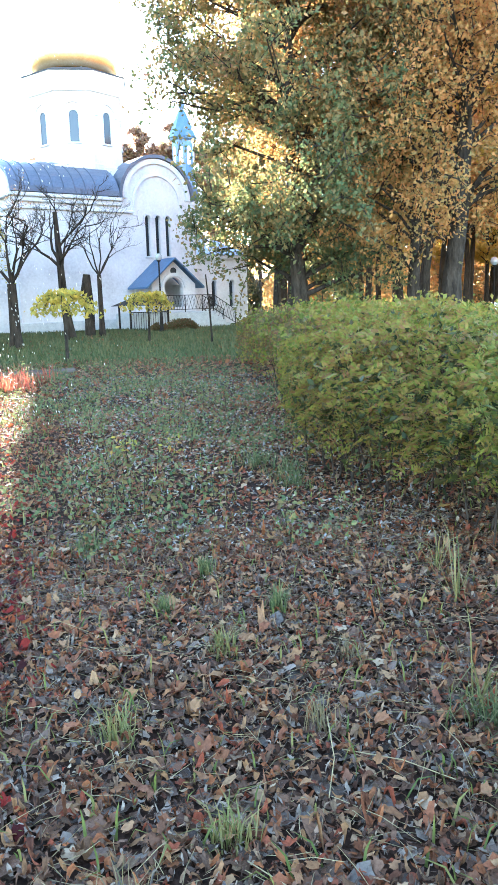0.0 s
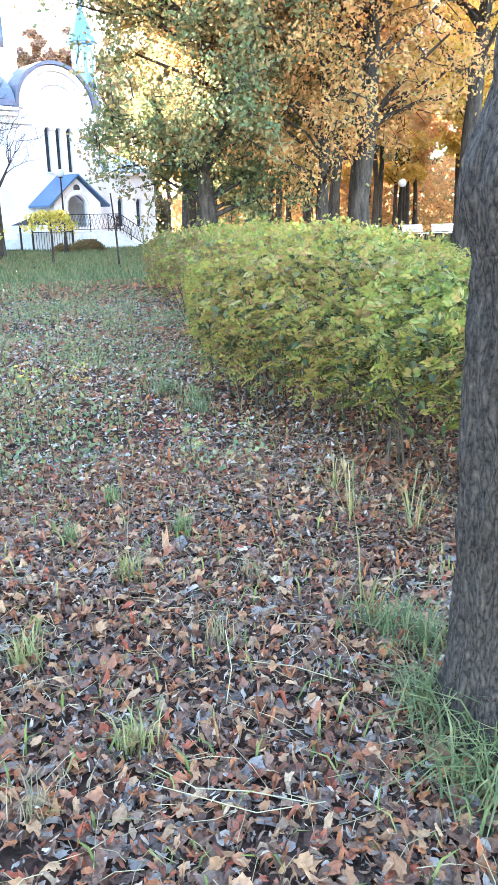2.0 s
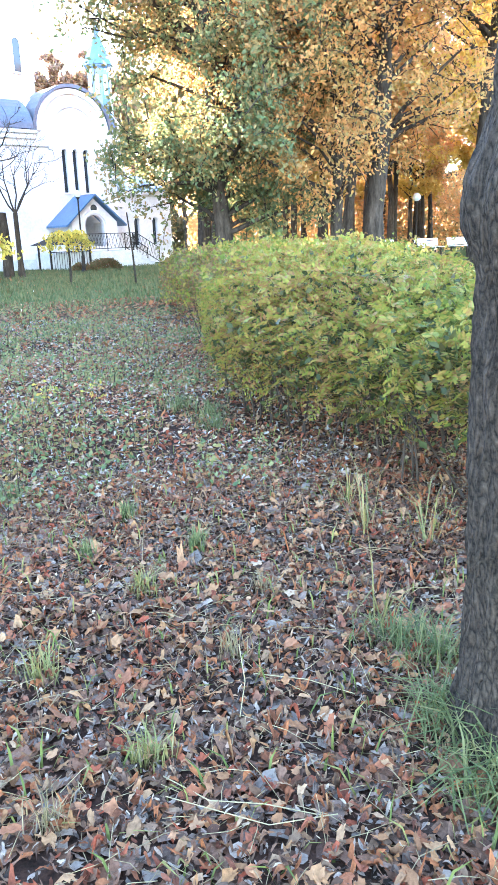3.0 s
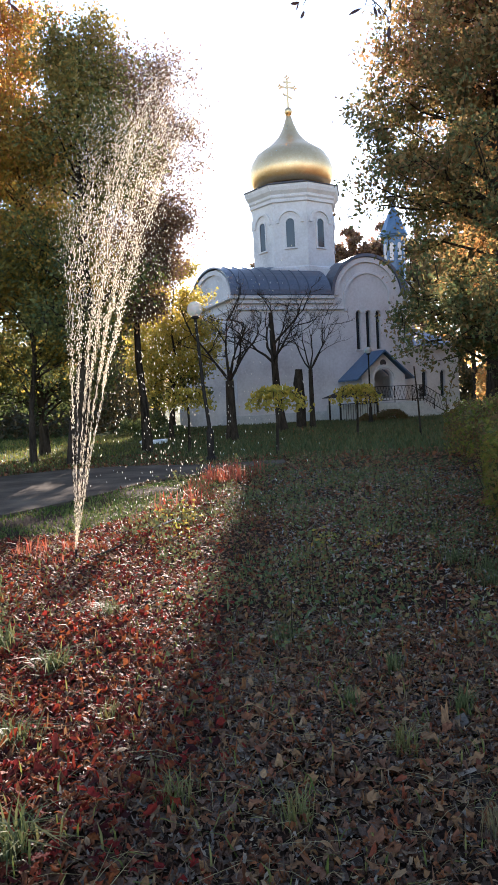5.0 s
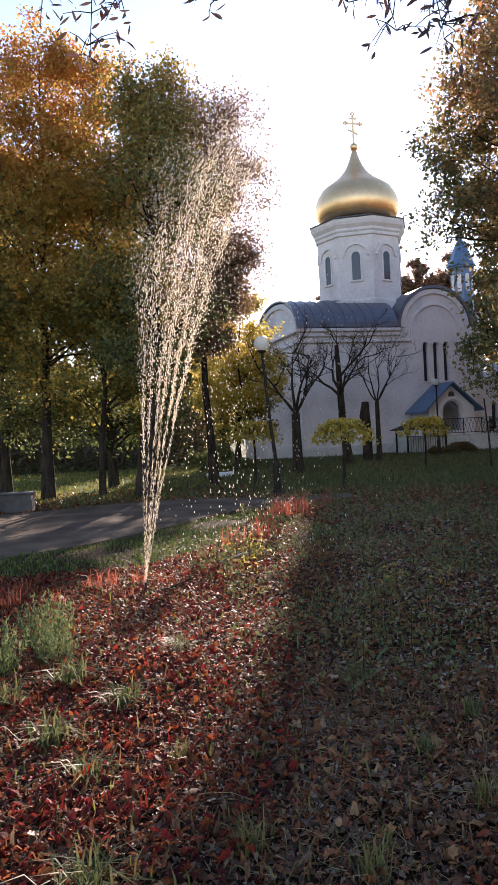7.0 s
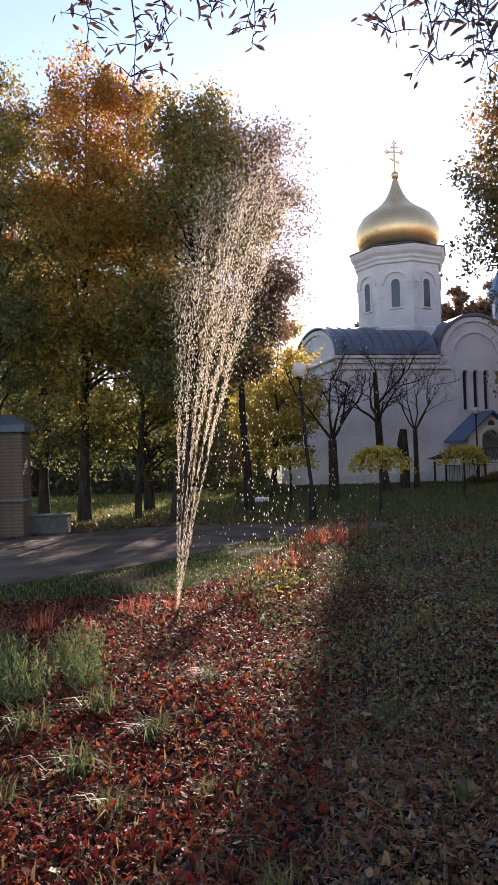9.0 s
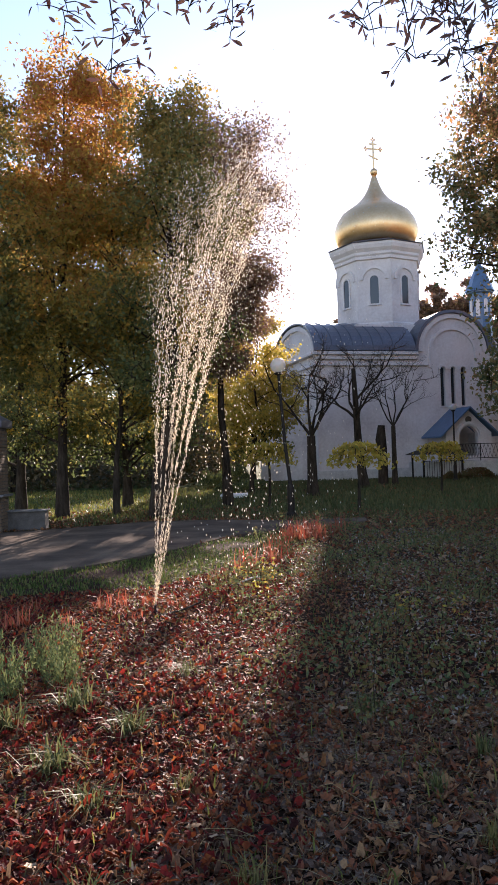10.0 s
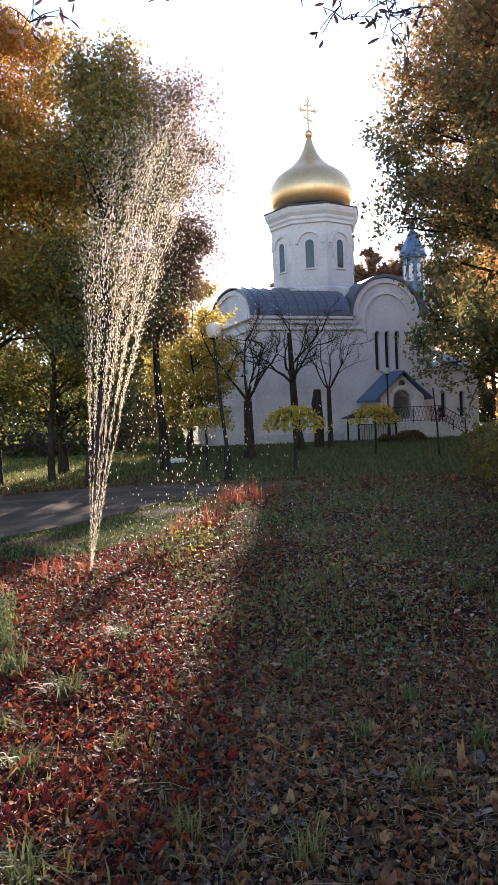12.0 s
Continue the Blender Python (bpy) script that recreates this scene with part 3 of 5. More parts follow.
    part("tower_base", box(TX - 2.75, TY - 2.75, 7.45, TX + 2.75, TY + 2.75, 9.2), PLASTER, ch)
    part("tower_wall", lathe([(R * 1.03, 9.0), (R * 1.03, 9.35), (R, 9.45), (R, 13.4)], 8, st, None, TX, TY), PLASTER, ch)
    part("tower_cornice", lathe([(R + 0.01, 13.28), (R + 0.12, 13.32), (R + 0.12, 13.5), (R + 0.2, 13.6), (R + 0.2, 13.75), (R + 0.36, 13.95), (R + 0.42, 14.15), (R + 0.42, 14.3), (0.5, 14.42)], 8, st, None, TX, TY), TRIM, ch)
    part("tower_eave", lathe([(R + 0.46, 14.3), (R + 0.5, 14.36), (2.0, 14.75), (0.4, 14.8)], 8, st, None, TX, TY), ROOF, ch)
    ap = 2.5
    for k in range(8):
        ang = st + math.pi / 8 + k * math.pi / 4
        mk = Matrix.Translation((TX, TY, 0)) @ Matrix.Rotation(ang + math.pi / 2, 4, "Z")
        bm = prism(arched_opening(0, 10.6, 12.3, 0.5), -ap - 0.02, -ap + 0.05)
        bm.transform(mk)
        win = part("tower_window", bm, DARK_GLASS, ch, "narrow dark arched tower window")
        bm = band(arc(0, 12.05, 0.85, 0, 180, 14), arc(0, 12.05, 0.68, 0, 180, 14), -ap - 0.10, -ap + 0.05)
        bm.transform(mk)
        part("hood_mould", bm, TRIM, win)
        bm = band([(-0.36, 10.55), (-0.36, 12.05)] + arc(0, 12.05, 0.36, 180, 0, 10) + [(0.36, 10.55)], [(-0.26, 10.55), (-0.26, 12.05)] + arc(0, 12.05, 0.26, 180, 0, 10) + [(0.26, 10.55)], -ap - 0.06, -ap + 0.05)
        bm.transform(mk)
        part("frame", bm, TRIM, win)
        bm = box(-0.4, -ap - 0.1, 10.47, 0.4, -ap + 0.05, 10.548, 0.01)
        bm.transform(mk)
        part("sill", bm, TRIM, win)
    # onion dome, ball and cross
    dome = lathe([(2.3, 14.7), (2.52, 15.0), (2.66, 15.4), (2.66, 15.75), (2.5, 16.25), (2.18, 16.75), (1.74, 17.07), (1.3, 17.37), (0.98, 17.65), (0.72, 17.95), (0.5, 18.32), (0.33, 18.72), (0.2, 19.12), (0.1, 19.39)], 48, 0, None, TX, TY)
    d = part("dome", dome, GOLD, ch, "gilded onion dome", True)
    part("ball", lathe([(0.05, 19.25), (0.2, 19.35), (0.26, 19.53), (0.2, 19.70), (0.05, 19.80)], 16, 0, None, TX, TY), GOLD, d, "", True)
    bm = box(TX - 0.05, TY - 0.04, 19.75, TX + 0.05, TY + 0.04, 21.60)
    for z, w in ((21.00, 0.5), (21.32, 0.26)):
        box(TX - w, TY - 0.035, z, TX + w, TY + 0.035, z + 0.09, 0, bm)
    low = bmesh.ops.create_cube(bm, size=1, matrix=Matrix.Translation((TX, TY, 20.50)) @ Matrix.Rotation(radians(22), 4, "Y") @ Matrix.Diagonal((0.7, 0.07, 0.08, 1)))
    for x, z in ((-0.5, 21.05), (0.5, 21.05), (0, 21.65)):
        for dx, dz in ((-0.1, 0), (0.1, 0), (0, 0.1), (0, -0.1)):
            bmesh.ops.create_icosphere(bm, subdivisions=1, radius=0.075, matrix=Matrix.Translation((TX + x + dx, TY, z + dz)))
    part("cross", bm, GOLD, d, "gilded Orthodox cross with trefoil ends")
    # low wing beyond the facade
    wx2 = (12.7, 14.05)
    outline = [(LEN + 0.002, 0), (15.3, 0), (15.3, 4.3), (LEN + 0.002, 4.3)]
    part("wing_wall", wall_with_holes(outline, [arched_opening(x, 1.1, 2.75, 0.36) for x in wx2], 0.3, 0.7), PLASTER, ch)
    part("wing_wall", box(14.85, 0.702, 0, 15.3, 7.5, 4.3), PLASTER, ch)
    for x in wx2:
        slit_window(ch, x, 1.1, 2.75, 0.36, 0.3)
    part("wing_cornice", box(LEN + 0.01, 0.1, 4.05, 15.5, 0.298, 4.3, 0.03), TRIM, ch)
    bm = bmesh.new()
    a = [bm.verts.new(p) for p in ((LEN, 0.0, 4.302), (15.55, 0.0, 4.302), (15.55, 7.8, 4.302), (LEN, 7.8, 4.302), (LEN, 3.9, 6.0), (13.6, 3.9, 6.0))]
    for f in ((0, 1, 5, 4), (1, 2, 5), (2, 3, 4, 5), (0, 4, 3), (3, 2, 1, 0)):
        bm.faces.new([a[i] for i in f])
    part("wing_roof", bm, ROOF, ch)
    # bell turret with a blue tent roof
    BX, BY = 16.2, 9.0
    part("turret_wall", lathe([(1.3, 0), (1.3, 9.3), (1.4, 9.4), (1.4, 9.6), (0.85, 9.8)], 8, math.pi / 8, None, BX, BY), PLASTER, ch)
    part("turret_drum", lathe([(0.8, 9.7), (0.8, 12.9), (0.95, 13.0), (0.95, 13.15)], 8, math.pi / 8, None, BX, BY), BLUE, ch, "pale blue turret drum")
    for k in range(8):
        bm = prism(arched_opening(0, 11.2, 12.5, 0.3), -0.76, -0.72)
        bm.transform(Matrix.Translation((BX, BY, 0)) @ Matrix.Rotation(k * math.pi / 4, 4, "Z"))
        part("turret_opening", bm, TRIM, ch)
    part("turret_roof", lathe([(1.1, 13.1), (1.05, 13.2), (0.62, 14.2), (0.3, 14.9), (0.16, 15.1), (0.26, 15.3), (0.28, 15.42), (0.14, 15.65), (0.03, 16.1)], 8, math.pi / 8, None, BX, BY), BLUE, ch, "blue tent roof of the turret")
    # porch with a steep blue gable roof
    PX, PW, PD = ZX - 0.38, 1.45, 2.2
    front = [(PX - PW, 0.9), (PX + PW, 0.9), (PX + PW, 2.45), (PX, 3.75), (PX - PW, 2.45)]
    porch = part("porch", wall_with_holes(front, [arched_opening(PX, 1.15, 2.85, 1.2)], -PD, -PD + 0.3), PLASTER, ch, "white gabled entrance porch")
    for x0, x1 in ((PX - PW, PX - PW + 0.3), (PX + PW - 0.3, PX + PW)):
        part("side_wall", box(x0, -PD + 0.302, 0.9, x1, -0.13, 2.45), PLASTER, porch)
    for sgn in (-1, 1):
        e = [(PX, 3.85), (PX + sgn * (PW + 0.45), 2.22), (PX + sgn * (PW + 0.45), 2.32), (PX, 3.95)]
        part("roof_slope", prism(e, -PD - 0.3, -0.13), BLUE, porch, "blue painted metal roof slope")
    part("arch_moulding", band(arc(PX, 2.25, 0.85, 0, 180, 16), arc(PX, 2.25, 0.68, 0, 180, 16), -PD - 0.08, -PD - 0.003), TRIM, porch)
    part("gable_oculus", lathe([(0.2, 0), (0.2, 0.02)], 16), DARK_GLASS, porch).matrix_local = pose(PX, -PD - 0.001, 3.2, 90)
    part("landing", box(PX - PW - 1.3, -PD - 1.6, 0, PX + PW + 0.2, -0.13, 0.88, 0.02), STONE, porch, "grey stone landing")
    for i in range(5):
        part("step", box(PX + PW + 0.2 + i * 0.3, -PD - 1.5, 0, PX + PW + 0.5 + i * 0.3, -PD - 0.2, 0.72 - i * 0.17, 0.01), STONE, porch)
    return ch, PX, PW, PD


CHURCH, PX, PW, PD = build_church()


def rod(bm, p, q, r=0.02, sides=6):
    V, F = tubes([[(*p, r), (*q, r)]], sides)
    vs = [bm.verts.new(v) for v in V]
    for f in F:
        bm.faces.new([vs[i] for i in f])
    return bm


def railing(name, pts, label):
    """An iron railing along points: posts, two rails and lattice infill between them."""
    r = empty(name, 0.43, 43.7, 0, 19)
    tagged(r, label, "railing")
    for p in pts:
        part("post", rod(bmesh.new(), p, (p[0], p[1], p[2] + 0.95), 0.025), IRON, r)
    for p, q in zip(pts, pts[1:]):
        for h in (0.15, 0.93):
            part("rail", rod(bmesh.new(), (p[0], p[1], p[2] + h), (q[0], q[1], q[2] + h), 0.022), IRON, r)
        n = 7
        bm = bmesh.new()
        for i in range(n):
            f0, f1 = i / n, (i + 1) / n
            a = [p[k] + (q[k] - p[k]) * f0 for k in range(3)]
            b = [p[k] + (q[k] - p[k]) * f1 for k in range(3)]
            rod(bm, (a[0], a[1], a[2] + 0.17), (b[0], b[1], b[2] + 0.9), 0.011, 4)
            rod(bm, (a[0], a[1], a[2] + 0.9), (b[0], b[1], b[2] + 0.17), 0.011, 4)
        part("lattice", bm, IRON, r)
    return r


yR = -PD - 1.5
railing("railing", [(PX - PW - 1.2, yR, 0.88), (PX - PW, yR, 0.88), (PX - 0.2, yR, 0.88), (PX + PW, yR, 0.88), (PX + PW + 0.25, yR, 0.88), (PX + PW + 1.75, yR, 0.02)], "dark wrought-iron lattice railing of the church steps")
railing("railing", [(PX + PW + 0.25, yR + 1.2, 0.88), (PX + PW + 1.75, yR + 1.2, 0.02)], "dark iron handrail beside the church steps")


def build_canopy():
    """A small dark roof on posts over the cellar stair beside the porch."""
    c = empty("stair_canopy", 0.43, 43.7, 0, 19)
    tagged(c, "dark metal canopy on posts over a railed cellar stair", "canopy")
    x0, x1, y0, y1 = 4.2, 7.0, -4.2, -2.6
    for x in (x0 + 0.25, x1 - 0.25):
        for y in (y0 + 0.15, y1 - 0.15):
            part("post", box(x - 0.04, y - 0.04, 0, x + 0.04, y + 0.04, 1.35), IRON, c)
    bm = bmesh.new()
    v = [bm.verts.new(p) for p in ((x0 - 0.1, y0 - 0.15, 1.3), (x1 + 0.1, y0 - 0.15, 1.3), (x1 + 0.1, y1 + 0.15, 1.3), (x0 - 0.1, y1 + 0.15, 1.3), (x0 + 0.7, (y0 + y1) / 2, 1.72), (x1 - 0.2, (y0 + y1) / 2, 1.72))]
    for f in ((0, 1, 5, 4), (1, 2, 5), (2, 3, 4, 5), (3, 0, 4), (3, 2, 1, 0)):
        bm.faces.new([v[i] for i in f])
    part("canopy_roof", bm, IRON, c)
    for i in range(16):
        x = x0 + 0.3 + i * 0.146
        part("bar", rod(bmesh.new(), (x, y0 + 0.15, 0.05), (x, y0 + 0.15, 0.95), 0.014, 4), IRON, c)
    part("rail", rod(bmesh.new(), (x0 + 0.25, y0 + 0.15, 0.95), (x1 - 0.25, y0 + 0.15, 0.95), 0.025), IRON, c)


build_canopy()


# ---- lamps, benches, brick pillars ----
def build_lamp(x, y, height, lean_x=0.0, globe=0.2, label="dark iron lamp post with a white globe"):
    l = empty("street_lamp", x, y)
    tagged(l, label, "street lamp", group="globe lamps of the park")
    part("base", lathe([(0.13, 0), (0.13, 0.1), (0.09, 0.16), (0.085, 0.75), (0.06, 0.82)], 12), IRON, l)
    V, F = tubes([[(0, 0, 0.8, 0.05), (lean_x * 0.5, 0, height * 0.5, 0.042), (lean_x, 0, height - globe, 0.035)]], 10)
    hang("pole", arrays("pole", V, F, IRON, True), l)
    part("collar", lathe([(0.05, 0), (0.1, 0.03), (0.1, 0.06), (0.06, 0.08)], 12), IRON, l).location = (lean_x, 0, height - globe - 0.05)
    bm = bmesh.new()
    bmesh.ops.create_uvsphere(bm, u_segments=20, v_segments=12, radius=globe)
    part("globe", bm, GLOBE, l, "white opal glass globe", True).location = (lean_x, 0, height)
    return l


build_lamp(-0.52, 18.54, 3.72, -0.21, 0.19, "slightly leaning dark lamp post with white globe by the road")
build_lamp(6.88, 37.4, 3.58, 0.0, 0.17, "dark lamp post with white globe before the church porch")
build_lamp(22.5, 33.0, 2.95, 0.0, 0.2, "park lamp post with white globe among the trees")


def build_bench(x, y, turn):
    b = empty("park_bench", x, y, 0.03, turn)
    tagged(b, "slatted park bench, white standing in for sun glare, dark iron legs", "bench", group="benches along the far path")
    for i in range(4):
        part("seat_slat", box(-0.85, -0.25 + i * 0.13, 0.43, 0.85, -0.14 + i * 0.13, 0.47, 0.008), SUNLIT_WHITE, b)
    for i in range(3):
        bm = box(-0.85, 0.0, 0, 0.85, 0.03, 0.11, 0.008)
        bm.transform(pose(0, 0.27 + 0.03 * i, 0.52 + 0.14 * i, -12))
        part("back_slat", bm, SUNLIT_WHITE, b)
    for s in (-0.6, 0.6):
        bm = box(s - 0.03, -0.24, 0, s + 0.03, -0.18, 0.43)
        box(s - 0.03, 0.2, 0, s + 0.03, 0.26, 0.43, 0, bm)
        box(s - 0.03, -0.24, 0.38, s + 0.03, 0.26, 0.428, 0, bm)
        part("leg_frame", bm, IRON, b)
    return b


BENCH = build_bench(27.6, 36.0, 8)
for x, y in ((25.4, 35.9), (22.9, 36.4)):
    copy_thing(BENCH, pose(x, y, 0.03, 0, 0, 8))

GREY_STONE = surface("weathered_grey_stone", [(0.10, 0.092, 0.082), (0.18, 0.17, 0.155)], 5, 0.9, 0.4, 8)
BRICK_MESH = None


def build_pillar(x, y, w, h, cap, ledge, turn, label):
    """A brick gate pillar: a mortar core, courses of single bricks, stone ledge and metal cap."""
    global BRICK_MESH
    p = empty("gate_pillar", x, y, 0, turn)
    tagged(p, label, "pillar", group="brick gate pillars")
    part("core", box(-w / 2, -w / 2, 0, w / 2, w / 2, h), MORTAR, p)
    if BRICK_MESH is None:
        bm = box(-0.115, -0.012, -0.031, 0.115, 0.012, 0.031, 0.005)
        BRICK_MESH = bpy.data.meshes.new("brick")
        bm.to_mesh(BRICK_MESH)
        bm.free()
        BRICK_MESH.materials.append(BRICK_TAN)
    n = max(1, int(w / 0.24))
    for c in range(int(h / 0.076)):
        for side in (0, 90):
            for i in range(n):
                o = -w / 2 + 0.12 + i * (w - 0.24) / max(1, n - 1) + (0.015 if c % 2 else -0.015)
                b = new("brick", BRICK_MESH)
                b.parent = p
                b.matrix_local = pose(0, 0, 0, 0, 0, side) @ pose(o, -w / 2 - 0.004, 0.04 + c * 0.076)
    part("ledge", box(-w / 2 - 0.1, -w / 2 - 0.1, ledge, w / 2 + 0.1, w / 2 + 0.1, ledge + 0.05, 0.012), GREY_STONE, p, "pale stone ledge")
    part("cap", lathe([(w * 0.9, h), (w * 0.92, h + 0.16), (w * 0.5, h + 0.3), (0.05, h + 0.42)], 4, math.pi / 4), ROOF, p, "blue-grey sheet-metal cap")
    return p


build_pillar(-7.27, 16.6, 0.72, 2.35, 0.3, 0.8, 8, "tan brick gate pillar with blue metal cap and stone ledge")
build_pillar(-7.97, 15.9, 0.80, 2.8, 0.3, 0.9, 8, "taller tan brick gate pillar with blue metal cap")
w = empty("low_wall", -6.72, 17.1, 0, 8)
tagged(w, "low dark brick wall with a stone coping", "wall")
part("wall_body", box(-0.3, -0.2, 0, 0.6, 0.2, 0.42, 0.01), MORTAR, w)
part("coping", box(-0.34, -0.24, 0.422, 0.64, 0.24, 0.46, 0.012), GREY_STONE, w)


# ---- trees ----
def skeleton(rng, height, radius, trunk_r, first, limbs, wobble=0.25, profile=None, rising=0.75, twigs=8, reach=0.68, trim=1.2):
    """Lines of a tree's trunk and limbs, and the places on its twigs that bear leaves."""
    profile = profile or (lambda f: math.sin(math.pi * min(1, 0.12 + 0.88 * f)) ** 0.6)
    n = 9
    z = np.linspace(0, height * 0.97, n)
    off = np.cumsum(rng.normal(0, wobble * 0.35, (n, 2)), 0)
    off[0] = 0
    off[1] *= 0.3
    tr = trunk_r * (1 - 0.93 * (z / height) ** 0.9)
    tr[0] *= 1.35
    trunk = np.column_stack([off, z, tr])
    lines, bear = [trunk], []
    for i in range(limbs):
        f = rng.uniform(0, 1) ** 0.85
        h = height * (first + (0.97 - first) * f)
        base = np.array([np.interp(h, z, trunk[:, k]) for k in range(3)])
        r0 = np.interp(h, z, tr) * 0.34
        a = rng.uniform(0, 2 * math.pi)
        L = radius * profile(f) * rng.uniform(reach, 1.05)
        up = rising * rng.uniform(0.5, 1.5)
        t = np.linspace(0, 1, 5)
        d = np.array([math.cos(a), math.sin(a)])
        bend = rng.normal(0, 0.07, (5, 3)) * L * t[:, None]
        side = np.array([-d[1], d[0]]) * rng.normal(0, 0.18)
        pts = np.column_stack([base[0] + L * (t * d[0] + t ** 2 * side[0]), base[1] + L * (t * d[1] + t ** 2 * side[1]), base[2] + L * up * (1.25 * t - 0.62 * t ** 2)])
        pts = pts + bend
        lines.append(np.column_stack([pts, r0 * (1 - 0.85 * t)])[:4])
        for j in range(twigs):
            s = rng.uniform(0.3, 1.0)
            p = np.array([np.interp(s, t, pts[:, k]) for k in range(3)])
            dv = rng.normal(size=3)
            dv[2] = dv[2] * 0.8 + 0.25
            dv /= np.linalg.norm(dv)
            l = L * rng.uniform(0.15, 0.38)
            q = p + dv * l
            if math.hypot(q[0], q[1]) > radius * trim:
                continue
            lines.append(np.array([[*p, r0 * 0.28], [*(p + q) / 2 + rng.normal(0, 0.05, 3), r0 * 0.18], [*q, r0 * 0.08]]))
            for u in np.linspace(0.25, 1.05, 5):
                bear.append(p + (q - p) * u)
        for u in (0.7, 0.8, 0.9):
            bear.append(np.array([np.interp(u, t, pts[:, k]) for k in range(3)]))
    return lines, np.array(bear)


def build_tree(name, x, y, seed, height, radius, trunk_r, leaves, size, material, label, category="tree", first=0.3, limbs=34, puff=0.26, bark=None, group="", sides=7, **kw):
    rng = np.random.default_rng(seed)
    lines, bear = skeleton(rng, height, radius, trunk_r, first, limbs, **kw)
    t = empty(name, x, y)
    tagged(t, label, category, group)
    V, F = tubes(lines[:1], 12)
    V2, F2 = tubes(lines[1:], 5)
    hang("trunk", arrays("trunk", np.concatenate([V, V2]), np.concatenate([F, F2 + len(V)]), bark or DARK_BARK, True), t)
    if leaves:
        w = (0.08 + rng.uniform(0, 1.0, len(bear)) ** 2) * (1 - 0.6 * np.clip(bear[:, 2] / height, 0, 1) ** 3)
        pick = rng.choice(len(bear), leaves, p=w / w.sum())
        off = rng.normal(0, 1, (leaves, 3))
        off *= (1.65 * rng.uniform(0, 1, leaves) ** 0.45 / np.linalg.norm(off, axis=1))[:, None]
        c = bear[pick] + off * (puff * rng.uniform(0.5, 1.3, len(bear)))[pick][:, None]
        V, F = leaf_cloud(c, size, rng)
        hang("crown", arrays("crown", V, F, material), t)
    return t


tall = lambda f: 0.55 + 0.6 * math.sin(math.pi * (0.15 + 0.8 * f)) - 0.35 * f
full = lambda f: 0.75 + 0.35 * math.sin(math.pi * f) - 0.35 * f * f
column = lambda f: 0.98 - 0.2 * abs(2 * f - 0.8) - 0.14 * f - 0.24 * f ** 5
crest = lambda f: 0.42 + 0.62 * min(f / 0.75, 1) - 2.2 * max(0, f - 0.75)
PARK = "autumn trees of the park"
# beyond the road
build_tree("park_tree", -6.9, 20.6, 11, 12.3, 3.2, 0.16, 40000, 0.115, LEAF_GOLD, "tall slender tree with golden brown autumn leaves beyond the road", first=0.16, limbs=80, profile=column, puff=0.27, group=PARK)
build_tree("park_tree", -5.31, 20.35, 12, 12.0, 2.9, 0.085, 34000, 0.115, LEAF_GOLD, "thin young tree with golden autumn leaves beyond the road", first=0.13, limbs=80, profile=column, puff=0.27, group=PARK)
build_tree("park_tree", -3.96, 19.6, 13, 10.7, 2.4, 0.24, 30000, 0.115, LEAF_OLIVE, "stout park tree with olive and golden leaves by the road", first=0.22, limbs=80, profile=column, puff=0.36, group=PARK)
build_tree("park_tree", -2.6, 23.5, 14, 11.7, 2.5, 0.14, 56000, 0.1, LEAF_RUST, "tall park tree with sparse rust-coloured leaves at its top", first=0.33, limbs=105, profile=crest, puff=0.3, rising=0.6, group=PARK)
build_tree("park_tree", -6.0, 24.5, 29, 9.6, 2.9, 0.15, 26000, 0.14, LEAF_OLIVE, "dark olive tree behind the roadside trees", first=0.12, limbs=80, profile=column, puff=0.32, group=PARK)
build_tree("park_tree", -9.2, 23.5, 30, 10.2, 2.9, 0.16, 24000, 0.14, LEAF_OLIVE, "dense olive-green tree at the park's edge", first=0.12, limbs=80, profile=column, puff=0.32, group=PARK)
build_tree("park_tree", -8.6, 19.0, 15, 11.8, 2.7, 0.17, 32000, 0.12, LEAF_OLIVE, "tall park tree with dense olive autumn foliage", first=0.16, limbs=80, profile=column, puff=0.27, group=PARK)
build_tree("park_tree", -13.0, 30.0, 16, 13.0, 3.4, 0.2, 26000, 0.15, LEAF_GOLD, "tall golden brown tree at the back of the park", first=0.28, limbs=70, profile=column, puff=0.3, group=PARK)
build_tree("park_tree", -2.45, 31.0, 18, 6.9, 2.2, 0.09, 15000, 0.13, LEAF_LIME, "low yellow-green tree lit by the sun behind the road", first=0.14, limbs=40, profile=full, puff=0.24, group=PARK)
build_tree("park_tree", -2.9, 38.5, 19, 6.9, 2.3, 0.1, 15000, 0.18, LEAF_GOLD, "low golden tree close to the church apse", first=0.1, limbs=36, profile=full, group=PARK)
# beside the church and beyond the hedge
build_tree("park_tree", 8.3, 22.0, 21, 14.5, 4.45, 0.28, 92000, 0.155, LEAF_DULL, "broad park tree with dense ochre and green leaves beside the church", first=0.10, limbs=190, puff=0.3, profile=full, rising=0.5, trim=1.06, group=PARK)
build_tree("park_tree", 11.3, 20.6, 22, 14.0, 4.2, 0.2, 44000, 0.125, LEAF_OCHRE, "ochre-leaved park tree beyond the hedge", first=0.12, limbs=140, puff=0.3, profile=full, rising=0.55, group=PARK)
build_tree("park_tree", 12.0, 19.8, 23, 16.0, 4.2, 0.3, 34000, 0.125, LEAF_OCHRE, "big park tree with stout dark trunk and ochre leaves", first=0.17, limbs=120, puff=0.28, profile=full, rising=0.8, group=PARK)
